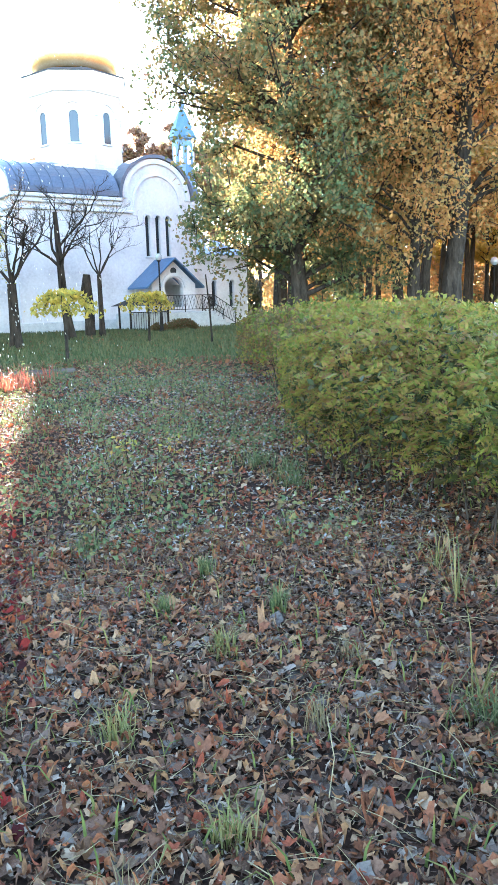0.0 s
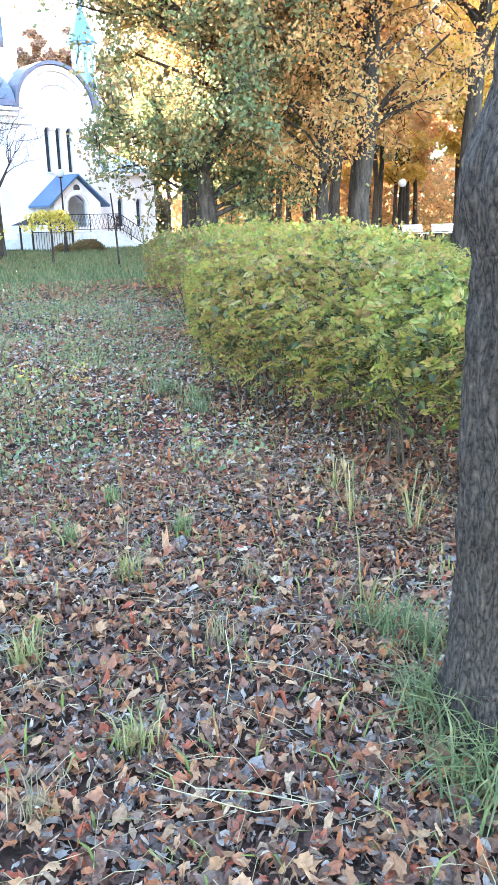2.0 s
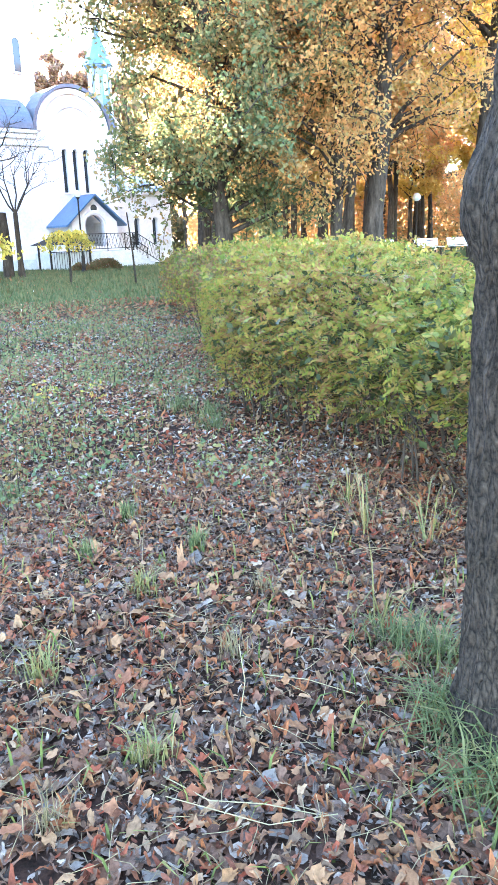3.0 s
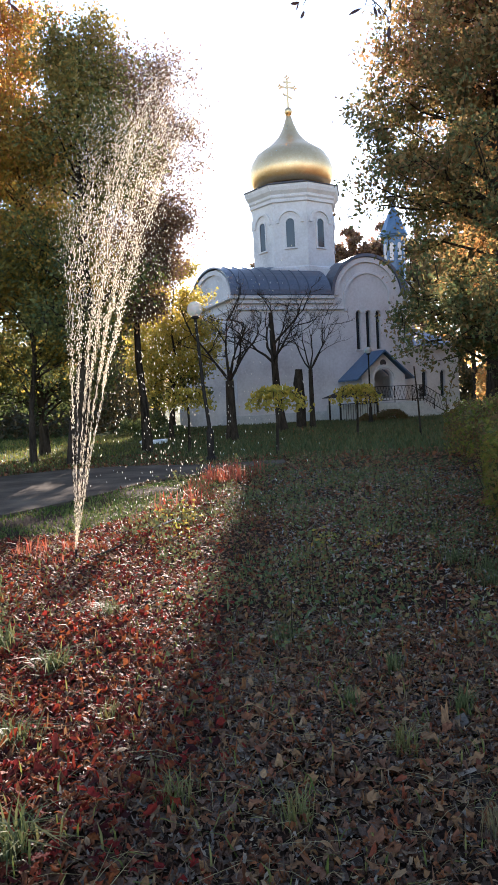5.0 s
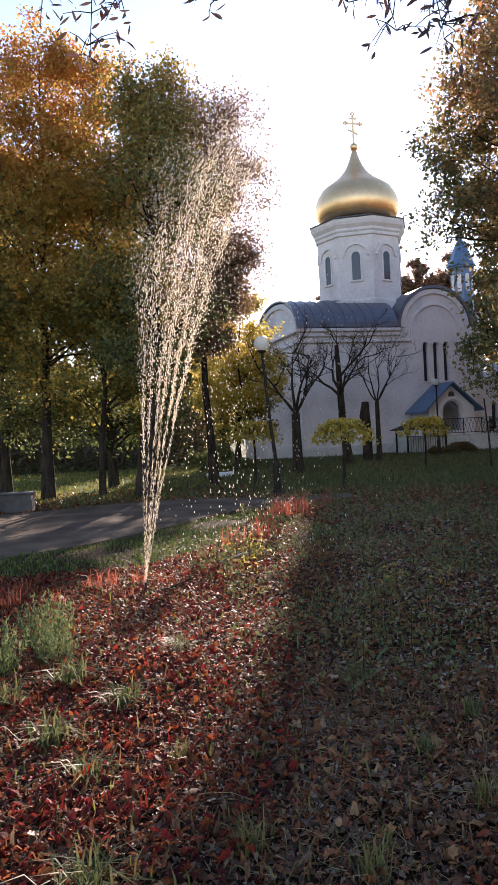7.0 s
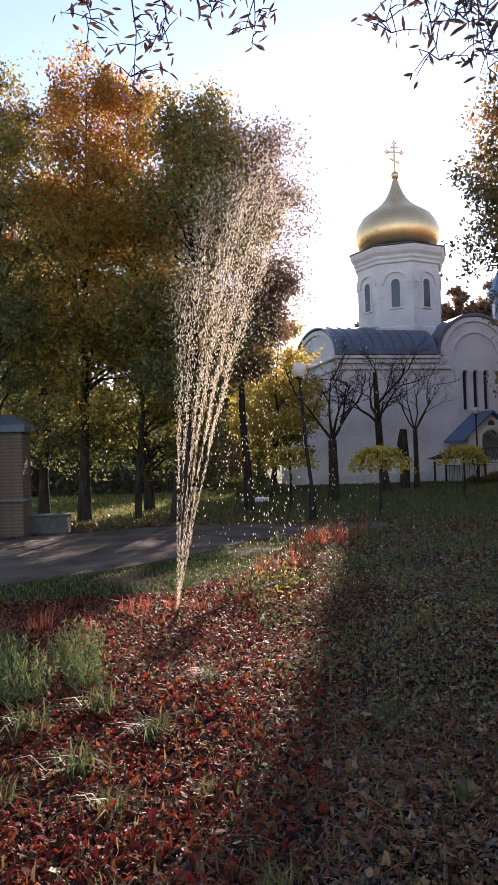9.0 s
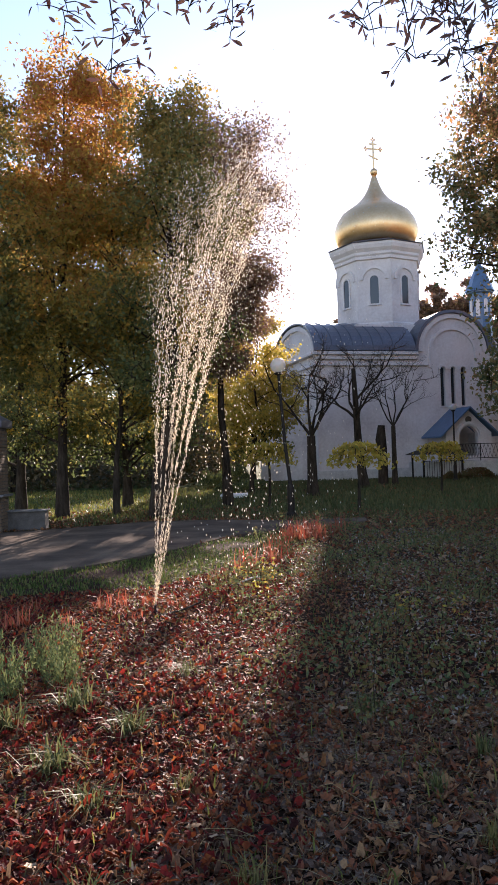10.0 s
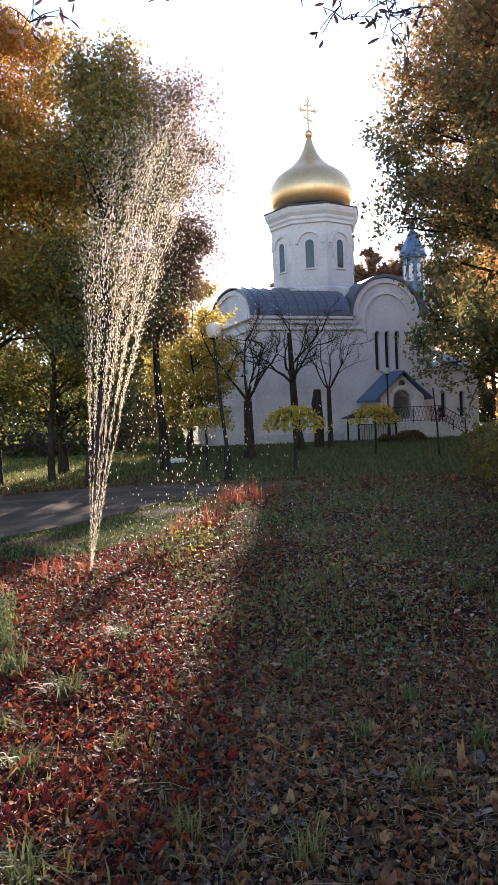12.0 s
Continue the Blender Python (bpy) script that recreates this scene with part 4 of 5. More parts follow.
build_tree("park_tree", 15.9, 19.9, 24, 15.0, 4.0, 0.34, 30000, 0.125, LEAF_YELLOW, "park tree with dark trunk and bright yellow leaves", first=0.32, limbs=90, profile=full, puff=0.28, group=PARK)
build_tree("park_tree", 11.5, 26.0, 25, 14.5, 4.2, 0.24, 26000, 0.15, LEAF_OCHRE, "olive-leaved park tree behind the front row", first=0.22, limbs=90, profile=full, puff=0.28, group=PARK)
build_tree("park_tree", 12.2, 33.5, 26, 14.0, 3.8, 0.22, 26000, 0.2, LEAF_DULL, "dull green and ochre tree in the second row", first=0.2, limbs=90, profile=full, puff=0.3, group=PARK)
build_tree("park_tree", 16.6, 29.5, 27, 15.0, 4.0, 0.25, 26000, 0.19, LEAF_OCHRE, "ochre tree in the second row by the path", first=0.26, limbs=90, profile=full, puff=0.3, group=PARK)
build_tree("park_tree", 21.5, 26.5, 28, 15.0, 4.0, 0.26, 26000, 0.19, LEAF_YELLOW, "yellow tree standing beside the far path", first=0.28, limbs=90, profile=full, puff=0.3, group=PARK)
WOODS = "trees of the park woods"
A = build_tree("wood_tree", 19, 44, 31, 12, 2.6, 0.2, 9000, 0.22, LEAF_YELLOW, "straight-trunked wood tree with bright yellow leaves", first=0.28, limbs=34, profile=full, group=WOODS)
Bt = build_tree("wood_tree", 25, 42, 32, 13, 2.8, 0.22, 9000, 0.22, LEAF_OCHRE, "straight-trunked wood tree with ochre leaves", first=0.34, limbs=34, profile=full, group=WOODS)
Ct = build_tree("wood_tree", -16, 40, 33, 13, 3.0, 0.2, 9000, 0.24, LEAF_OLIVE, "wood tree with dull olive leaves behind the park", first=0.15, limbs=34, profile=tall, group=WOODS)
Dt = build_tree("wood_tree", 13.5, 84, 34, 19, 4.4, 0.3, 22000, 0.42, LEAF_RUST, "large rust-leaved tree rising behind the church", first=0.25, limbs=34, profile=full, group=WOODS)
rngw = np.random.default_rng(5)
for k in range(72):
    az, dist = radians(rngw.uniform(19, 50)), rngw.uniform(38, 85)
    copy_thing((A, Bt, Bt)[k % 3], pose(dist * math.sin(az), dist * math.cos(az), 0, 0, 0, rngw.uniform(0, 360)))
for k in range(22):
    az, dist = radians(rngw.uniform(-42, -4.5)), rngw.uniform(64, 92)
    copy_thing(Ct, pose(dist * math.sin(az), dist * math.cos(az), 0, 0, 0, rngw.uniform(0, 360)))
for x, y in ((17.2, 82), (10.2, 86), (20.5, 84), (26, 80), (6.5, 92)):
    copy_thing(Dt, pose(x, y, 0, 0, 0, rngw.uniform(0, 360)))


def build_far_woods():
    """The ring of woods that closes the park, as one mass of foliage on stems."""
    rng = np.random.default_rng(41)
    stems, cs = [], []
    for k in range(260):
        a, d = rng.uniform(0, 2 * math.pi), rng.uniform(95, 150)
        x, y, h = d * math.sin(a), d * math.cos(a), rng.uniform(9, 13)
        stems.append(np.array([[x, y, 0, 0.3], [x + 0.3, y, h * 0.5, 0.2], [x, y, h * 0.9, 0.05]]))
        c = rng.normal(size=(160, 3)) * [2.0, 2.0, h * 0.22] + [x, y, h * 0.6]
        cs.append(c[c[:, 2] > 0.6])
    V, F = tubes(stems, 5)
    w = new("far_woods", arrays("far_woods", V, F, DARK_BARK))
    tagged(w, "distant ring of bare-stemmed autumn woods", "woods", kind="stuff")
    V, F = leaf_cloud(np.concatenate(cs), 0.9, rng)
    hang("foliage", arrays("foliage", V, F, LEAF_OCHRE), w)


build_far_woods()


def undergrowth(name, a0, a1, d0, d1, h, n, size, seed, material, label):
    """A belt of thicket between two headings."""
    rng = np.random.default_rng(seed)
    a, d = np.radians(rng.uniform(a0, a1, n)), rng.uniform(d0, d1, n)
    top = h * (0.65 + 0.35 * np.sin(a * 55) * np.sin(a * 23 + 1))
    c = np.column_stack([d * np.sin(a), d * np.cos(a), top * rng.uniform(0.02, 1, n)])
    V, F = leaf_cloud(c, size, rng)
    tagged(new(name, arrays(name, V, F, material)), label, "thicket", kind="stuff")


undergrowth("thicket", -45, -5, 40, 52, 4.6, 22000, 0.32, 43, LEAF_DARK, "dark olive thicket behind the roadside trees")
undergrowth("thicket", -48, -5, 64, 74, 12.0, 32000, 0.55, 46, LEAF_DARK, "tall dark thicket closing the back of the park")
undergrowth("thicket", 18, 52, 64, 84, 8.5, 42000, 0.36, 44, LEAF_OCHRE, "ochre thicket between the far wood stems")
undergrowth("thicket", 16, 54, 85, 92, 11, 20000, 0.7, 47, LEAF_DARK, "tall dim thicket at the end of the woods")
undergrowth("thicket", 18, 52, 46, 60, 1.0, 2500, 0.2, 45, LEAF_OCHRE, "low ochre undergrowth along the park woods")


def build_umbrella_tree(x, y, top, radius, seed, label):
    """A small grafted tree with a flat, drooping mushroom crown on a thin stem."""
    rng = np.random.default_rng(seed)
    t = empty("umbrella_tree", x, y)
    tagged(t, label, "tree", group="small grafted trees on the lawn")
    lines = [np.array([[0, 0, 0, 0.05], [0.03, 0, top * 0.5, 0.04], [0, 0.02, top * 0.92, 0.035]])]
    cs = []
    for i in range(16):
        a = i * 2.4
        L = radius * rng.uniform(0.7, 1.05)
        tt = np.linspace(0, 1, 5)
        p = np.column_stack([L * tt * math.cos(a), L * tt * math.sin(a), top * 0.92 + 0.2 * np.sin(tt * 2.2) * radius - 0.5 * tt ** 3 * radius])
        lines.append(np.column_stack([p, 0.018 * (1 - 0.8 * tt)]))
        for s in rng.uniform(0.15, 1.08, 60):
            q = np.array([np.interp(s, tt, p[:, k]) for k in range(3)])
            q[2] -= max(0, s - 0.6) * 0.3 * rng.uniform(0, 1)
            cs.append(q + rng.normal(0, 1, 3) * [0.09, 0.09, 0.055])
    V, F = tubes(lines, 6)
    hang("trunk", arrays("trunk", V, F, DARK_BARK, True), t)
    V, F = leaf_cloud(np.array(cs), 0.14, rng, droop=1.0)
    hang("crown", arrays("crown", V, F, LEAF_LIME), t)


build_umbrella_tree(1.18, 19.72, 1.72, 0.74, 51, "small umbrella-shaped tree with yellowing leaves on thin stem")
build_umbrella_tree(4.55, 27.4, 1.75, 0.85, 52, "small umbrella-shaped tree with drooping yellow-green crown")
build_umbrella_tree(-1.29, 22.94, 1.85, 0.85, 53, "small umbrella-shaped tree with green drooping crown near the road")
V, F = tubes([[(6.3, 25.2, 0, 0.035), (6.25, 25.2, 1.1, 0.03), (6.15, 25.2, 2.3, 0.022)]], 8)
tagged(new("stake", arrays("stake", V, F, DARK_BARK, True)), "thin dark wooden stake standing on the lawn", "stake")



def build_bare_tree(x, y, seed, fork, height, radius, trunk_r, leaves, label, lean=0.0, leader=False):
    """A leafless tree: a stout trunk that forks into rising limbs, their branches and fine twigs."""
    rng = np.random.default_rng(seed)
    t = empty("bare_tree", x, y)
    tagged(t, label, "tree", group="bare trees before the church")
    lines, tips = [], []
    top = height * 0.93 if leader else fork
    lines.append(np.array([[0, 0, 0, trunk_r * 1.35], [lean * 0.2, 0, fork * 0.25, trunk_r], [lean * 0.6, 0.02, fork * 0.7, trunk_r * 0.86], [lean, 0, top, trunk_r * (0.45 if leader else 0.8)]]))

    def grow(p, d, length, r, level):
        n = 5
        pts = [np.array([*p, r])]
        q, v = np.array(p, float), np.array(d, float)
        for k in range(n):
            v = v + rng.normal(0, 0.17, 3) + np.array([0, 0, 0.08])
            v /= np.linalg.norm(v)
            q = q + v * length / n
            pts.append(np.array([*q, r * (1 - 0.7 * (k + 1) / n)]))
            if level < 3 and k >= 1:
                for _ in range(1 if level < 2 else 2):
                    b = v + rng.normal(0, 0.75, 3)
                    b[2] = abs(b[2]) * 0.8
                    b /= np.linalg.norm(b)
                    grow(q, b, length * rng.uniform(0.38, 0.6), r * 0.46, level + 1)
        lines.append(np.array(pts))
        tips.append(q)

    for k in range(5):
        a = k * 2 * math.pi / 5 + rng.uniform(-0.4, 0.4)
        z = fork + (rng.uniform(-0.1, 0.55) * (height - fork) if leader else 0)
        out = rng.uniform(0.55, 1.0)
        d = np.array([math.cos(a) * out, math.sin(a) * out, 0.9])
        grow((lean, 0, z * 0.99), d / np.linalg.norm(d), min(radius * 1.15, (height - z) * 1.05 + 0.4), trunk_r * 0.34, 0)
    V, F = tubes(lines[:1], 12)
    V2, F2 = tubes(lines[1:], 5)
    hang("trunk", arrays("trunk", np.concatenate([V, V2]), np.concatenate([F, F2 + len(V)]), DARK_BARK, True), t)
    if leaves:
        c = np.array(tips)[rng.integers(0, len(tips), leaves)] + rng.normal(0, 0.12, (leaves, 3))
        V, F = leaf_cloud(c, 0.06, rng)
        tagged(hang("last_leaves", arrays("last_leaves", V, F, LEAF_RUST), t, "last few reddish leaves on the twigs"), kind="stuff")


build_bare_tree(0.02, 28.2, 61, 2.2, 5.2, 2.0, 0.19, 300, "small bare spreading tree before the church wall")
build_bare_tree(2.25, 33.5, 62, 2.6, 5.6, 1.9, 0.2, 120, "bare tree with dark trunk and curved thin branches", -0.3, True)
build_bare_tree(3.75, 35.0, 63, 2.7, 5.2, 2.0, 0.12, 0, "low bare tree with forking branches beside a stump")
V, F = tubes([[(3.25, 35.4, 0, 0.24), (3.28, 35.4, 1.2, 0.22), (3.2, 35.4, 2.1, 0.25), (3.25, 35.4, 2.75, 0.16)]], 10)
tagged(new("tree_stump", arrays("tree_stump", V, F, DARK_BARK, True)), "tall dark cut-off tree stump on the church lawn", "stump")


def build_near_tree():
    """The tree beside the camera: a ridged trunk with a burr, and limbs reaching overhead with hanging twigs."""
    rng = np.random.default_rng(71)
    t = empty("near_tree", 1.50, 1.58)
    tagged(t, "rough grey-barked tree trunk with a swollen burr and overhanging twigs", "tree")
    n, m = 72, 110
    z = np.linspace(-0.05, 6.5, m)
    a = np.arange(n) * 2 * math.pi / n
    rad = 0.188 - 0.014 * z + 0.11 * np.exp(-((z + 0.05) / 0.16)) + 0.035 * np.exp(-((z - 1.5) / 0.16) ** 2) + 0.034 * np.exp(-((z - 1.56) / 0.12) ** 2) + 0.022 * np.exp(-((z - 1.0) / 0.45) ** 2) + 0.05 * np.exp(-((z - 2.6) / 0.5) ** 2) * 0.4
    cx = -0.02 * np.sin(z * 1.1)
    Z, Aa = np.meshgrid(z, a, indexing="ij")
    ridges = 0.016 * np.abs(np.sin(Aa * 9 + 1.2 * np.sin(Z * 5) + 0.7 * np.sin(Z * 11 + Aa * 2))) + 0.009 * np.sin(Aa * 17 + 3 * np.sin(Z * 3.1)) * np.sin(Z * 24 + 5 * np.sin(Aa * 3))
    Rr = rad[:, None] + ridges + rng.normal(0, 0.0022, Z.shape)
    V = np.stack([cx[:, None] + Rr * np.cos(Aa), Rr * np.sin(Aa), Z], -1).reshape(-1, 3)
    i, k = np.arange(m - 1)[:, None] * n, np.arange(n)[None]
    F = np.stack([i + k, i + (k + 1) % n, i + n + (k + 1) % n, i + n + k], -1).reshape(-1, 4)
    hang("trunk", arrays("trunk", V, F, BARK, True), t)
    # overhanging sprigs placed to fit the camera's view: heading, lift and length of each
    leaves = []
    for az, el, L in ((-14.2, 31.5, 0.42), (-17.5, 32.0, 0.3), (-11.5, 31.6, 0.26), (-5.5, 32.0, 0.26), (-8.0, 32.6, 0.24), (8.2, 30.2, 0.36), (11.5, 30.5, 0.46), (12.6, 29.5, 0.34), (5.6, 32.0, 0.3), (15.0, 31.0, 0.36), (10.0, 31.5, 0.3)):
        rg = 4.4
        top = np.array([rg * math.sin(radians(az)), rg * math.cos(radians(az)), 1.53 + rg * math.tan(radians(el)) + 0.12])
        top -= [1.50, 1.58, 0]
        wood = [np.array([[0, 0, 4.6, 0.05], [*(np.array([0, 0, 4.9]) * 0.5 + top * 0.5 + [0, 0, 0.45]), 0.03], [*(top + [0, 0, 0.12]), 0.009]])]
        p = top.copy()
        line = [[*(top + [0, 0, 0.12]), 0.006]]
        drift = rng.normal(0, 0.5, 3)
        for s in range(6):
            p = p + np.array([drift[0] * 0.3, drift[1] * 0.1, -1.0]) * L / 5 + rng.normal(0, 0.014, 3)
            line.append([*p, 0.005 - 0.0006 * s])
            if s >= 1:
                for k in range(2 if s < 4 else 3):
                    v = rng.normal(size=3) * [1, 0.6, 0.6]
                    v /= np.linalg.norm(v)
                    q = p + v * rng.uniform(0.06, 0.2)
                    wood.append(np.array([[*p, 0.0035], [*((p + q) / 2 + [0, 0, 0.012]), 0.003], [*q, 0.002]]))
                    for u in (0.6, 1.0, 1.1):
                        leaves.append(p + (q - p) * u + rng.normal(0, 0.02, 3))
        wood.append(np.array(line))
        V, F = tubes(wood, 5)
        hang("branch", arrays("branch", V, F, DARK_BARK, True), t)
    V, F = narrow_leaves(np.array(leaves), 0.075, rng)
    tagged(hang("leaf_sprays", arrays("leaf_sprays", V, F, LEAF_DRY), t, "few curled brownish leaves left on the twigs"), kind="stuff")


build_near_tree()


# ---- hedge ----
HEDGE = [(2.42, 2.4), (2.3, 3.2), (2.3, 4.2), (2.12, 5.5), (2.25, 6.4), (2.75, 8.0), (3.9, 11.8), (4.9, 17.5), (11.0, 17.0), (6.6, 8.6), (4.6, 5.2), (3.9, 2.5)]


def inside(poly, x, y):
    ok = np.zeros(len(x), bool)
    j = len(poly) - 1
    for i in range(len(poly)):
        (x0, y0), (x1, y1) = poly[i], poly[j]
        ok ^= ((y0 > y) != (y1 > y)) & (x < (x1 - x0) * (y - y0) / (y1 - y0 + 1e-12) + x0)
        j = i
    return ok


def edge_distance(poly, x, y):
    best = np.full(len(x), 1e9)
    for i in range(len(poly)):
        a, b = np.array(poly[i]), np.array(poly[(i + 1) % len(poly)])
        d = b - a
        t = np.clip(((x - a[0]) * d[0] + (y - a[1]) * d[1]) / (d @ d), 0, 1)
        best = np.minimum(best, np.hypot(x - a[0] - t * d[0], y - a[1] - t * d[1]))
    return best


def fronds(c, out, rng, length):
    """Feathered leaves: a row of paired leaflets on each stalk, as islands of their own colour."""
    n = len(c)
    d = out + rng.normal(0, 0.55, (n, 3))
    d /= np.linalg.norm(d, axis=1)[:, None]
    s = np.cross(d, np.array([0, 0, 1.0]) + rng.normal(0, 0.6, (n, 3)))
    s /= np.linalg.norm(s, axis=1)[:, None]
    up = np.cross(s, d)
    L = (length * rng.uniform(0.6, 1.25, n))[:, None]
    V, F = [], []
    rows = 5
    for k in range(rows):
        f = 0.2 + 0.8 * k / (rows - 1)
        p = c + d * L * f - np.array([0, 0, 1.0]) * L * 0.6 * f * f
        w = L * (0.42 - 0.18 * f)
        for sg in (-1, 1):
            tip = p + s * sg * w + d * w * 0.45 - up * w * 0.25
            mid = (p + tip) / 2
            wd = np.cross(up, tip - p)
            wd = wd / (np.linalg.norm(wd, axis=1)[:, None] + 1e-9) * w * 0.23
            V.append(np.stack([p, mid + wd, tip, mid - wd], 1))
    V = np.stack(V, 1)
    k = V.shape[1]
    # the leaflets of one leaf share its stalk point so that they form one island
    i = (np.arange(n * k) * 4)[:, None]
    F = np.concatenate([i + [0, 1, 2], i + [0, 2, 3]], 1).reshape(-1, 3)
    return V.reshape(-1, 3), F


def build_hedge():
    rng = np.random.default_rng(81)
    h = empty("hedge", 0, 0)
    tagged(h, "broad unclipped hedge of feathery yellow-green autumn leaves", "hedge")
    def points(n, ylo, yhi):
        x, y = rng.uniform(2.0, 11.0, n * 6), rng.uniform(ylo, yhi, n * 6)
        ok = inside(HEDGE, x, y)
        x, y = x[ok], y[ok]
        e = edge_distance(HEDGE, x, y)
        keep = rng.uniform(size=len(x)) < np.exp(-e / 0.55) + 0.4
        x, y, e = x[keep][:n], y[keep][:n], e[keep][:n]
        lump = 0.09 * np.sin(2.1 * x + 1.3 * y) + 0.07 * np.sin(3.7 * y - 2.2 * x) + 0.05 * np.sin(6.3 * x + 5.1 * y)
        top = (0.88 + 0.28 * (1 - np.exp(-e / 0.5)) + lump * 0.8) * np.clip(0.9 + 0.02 * (y - 5), 0.85, 1.02)
        low = np.minimum(np.clip(0.3 - 0.07 * (y - 3.2), 0.06, 0.3) + 0.5 * e, top - 0.15)
        deep = rng.uniform(size=len(x)) ** 0.55
        z = low + (top - low) * np.where(e < 0.3, deep, 0.7 + 0.3 * deep) + rng.normal(0, 0.045, len(x)) + rng.uniform(0.05, 0.2, len(x)) * (rng.uniform(size=len(x)) > 0.96)
        return np.column_stack([x, y, z]), e
    c, e = points(14000, 2.4, 9.0)
    out = np.column_stack([-0.6 * np.exp(-e / 0.4), -0.5 * np.exp(-e / 0.4), np.full(len(e), 0.7)])
    V, F = fronds(c, out, rng, 0.118)
    hang("near_foliage", arrays("near_foliage", V, F, LEAF_HEDGE), h)
    c, e = points(36000, 8.0, 17.5)
    redder = (c[:, 0] < 3.4 + (c[:, 1] - 8) * 0.28) & (c[:, 1] > 7.6) & (rng.uniform(size=len(c)) < 0.55)
    V, F = leaf_cloud(c[~redder], 0.095, rng)
    hang("far_foliage", arrays("far_foliage", V, F, LEAF_HEDGE), h)
    V, F = leaf_cloud(c[redder], 0.08, rng)
    hang("red_foliage", arrays("red_foliage", V, F, LEAF_RED), h, "reddish brown foliage at the far end")
    # dark filling leaves that stand in for shade in the gaps
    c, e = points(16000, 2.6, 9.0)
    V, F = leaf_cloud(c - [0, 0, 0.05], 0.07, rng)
    hang("inner_foliage", arrays("inner_foliage", V, F, LEAF_HEDGE_SHADE), h)
    stems = []
    x, y = rng.uniform(2.1, 8, 3000), rng.uniform(2.6, 12, 3000)
    ok = inside(HEDGE, x, y)
    for a, b in list(zip(x[ok], y[ok]))[:420]:
        g = rng.normal(0, 0.12, 2)
        stems.append(np.array([[a, b, 0, 0.009], [a + g[0] * 0.5, b + g[1] * 0.5, 0.3, 0.006], [a + g[0], b + g[1], 0.6, 0.003]]))
    V, F = tubes(stems, 4)
    tagged(hang("stem_thicket", arrays("stem_thicket", V, F, DARK_BARK), h), kind="stuff")


build_hedge()


# ---- leaf litter ----
def scatter(n, r0, r1, rng, a0=-38, a1=62):
    a = np.radians(rng.uniform(a0, a1, n))
    r = np.sqrt(rng.uniform(r0 * r0, r1 * r1, n))
    return r * np.sin(a), r * np.cos(a)


def lobed(n_lobes, depth, points, squash=1.0):
    a = np.arange(points) * 2 * math.pi / points
    r = 1 - depth * (0.5 + 0.5 * np.cos(n_lobes * a)) + 0.12 * np.cos(a)
    return np.column_stack([r * np.cos(a), r * np.sin(a) * squash])


def litter(name, x, y, size, outline, rng, material, label, curl=0.35, lift=0.0, flat=0.45, ragged=0.2):
    """Fallen leaves as curled, tilted fans, each one an island."""
    n, k = len(x), len(outline)
    ang = rng.uniform(0, 2 * math.pi, n)
    s = size * rng.uniform(0.55, 1.25, n)
    jag = np.clip(rng.normal(1, ragged, (n, k)), 0.45, 1.5)
    ox = outline[None, :, 0] * s[:, None] * 0.5 * jag
    oy = outline[None, :, 1] * s[:, None] * 0.5 * jag * rng.uniform(0.6, 1.3, (n, 1))
    cu, cv = rng.normal(0, curl, n) / size, rng.normal(curl * 0.6, curl, n) / size
    oz = cu[:, None] * ox ** 2 + cv[:, None] * oy ** 2 + rng.normal(0, 0.04, (n, k)) * s[:, None]
    tx, ty = rng.normal(0, flat, n), rng.normal(0, flat, n)
    oz = oz + ox * tx[:, None] + oy * ty[:, None]
    px = ox * np.cos(ang)[:, None] - oy * np.sin(ang)[:, None]
    py = ox * np.sin(ang)[:, None] + oy * np.cos(ang)[:, None]
    z0 = rise(x, y) + 0.006 + lift + rng.uniform(0, 0.022, n) - oz.min(1) * 0.6
    rim = np.stack([x[:, None] + px, y[:, None] + py, z0[:, None] + oz], -1)
    mid = np.stack([x, y, z0], -1)[:, None]
    V = np.concatenate([mid, rim], 1).reshape(-1, 3)
    i = (np.arange(n) * (k + 1))[:, None, None]
    j = np.arange(k)
    F = (i + np.stack([0 * j, 1 + j, 1 + (j + 1) % k], -1)[None]).reshape(-1, 3)
    ob = new(name, arrays(name, V, F, material))
    return tagged(ob, label, "fallen leaves", kind="stuff")


def off_road(x, y):
    return ~inside(ROAD, x, y) & ~inside(TURF, x, y)


TURF = [(-9, 5.6), (-4.0, 8.2), (-1.9, 9.0), (-0.9, 11.0), (-0.3, 13.4), (0.1, 15.6), (-0.6, 15.7), (-2.4, 12.4), (-4.4, 9.4), (-9.0, 5.0)]
rl = np.random.default_rng(91)
maple, oak, plain = lobed(5, 0.45, 15), lobed(7, 0.22, 14, 0.55), lobed(2, 0.05, 7, 0.55)
slim = lobed(2, 0.12, 10, 0.36)
x, y = scatter(46000, 0.9, 5.2, rl)
litter("leaf_litter", x, y, 0.026, slim, rl, LITTER_DARK, "dark broken leaf fragments between the larger leaves", flat=0.5, curl=1.2, ragged=0.35)
x, y = scatter(9000, 0.9, 5.0, rl)
litter("leaf_litter", x, y, 0.075, lobed(4, 0.2, 8, 0.7), rl, LITTER_DARK, "matted dark lower layer of old fallen leaves", curl=0.3, flat=0.15, lift=-0.012)
x, y = scatter(4200, 0.9, 4.8, rl)
litter("leaf_litter", x, y, 0.052, oak, rl, LITTER, "dense wet brown fallen leaves covering the ground", curl=1.1, flat=0.25)
x, y = scatter(20000, 0.9, 4.8, rl)
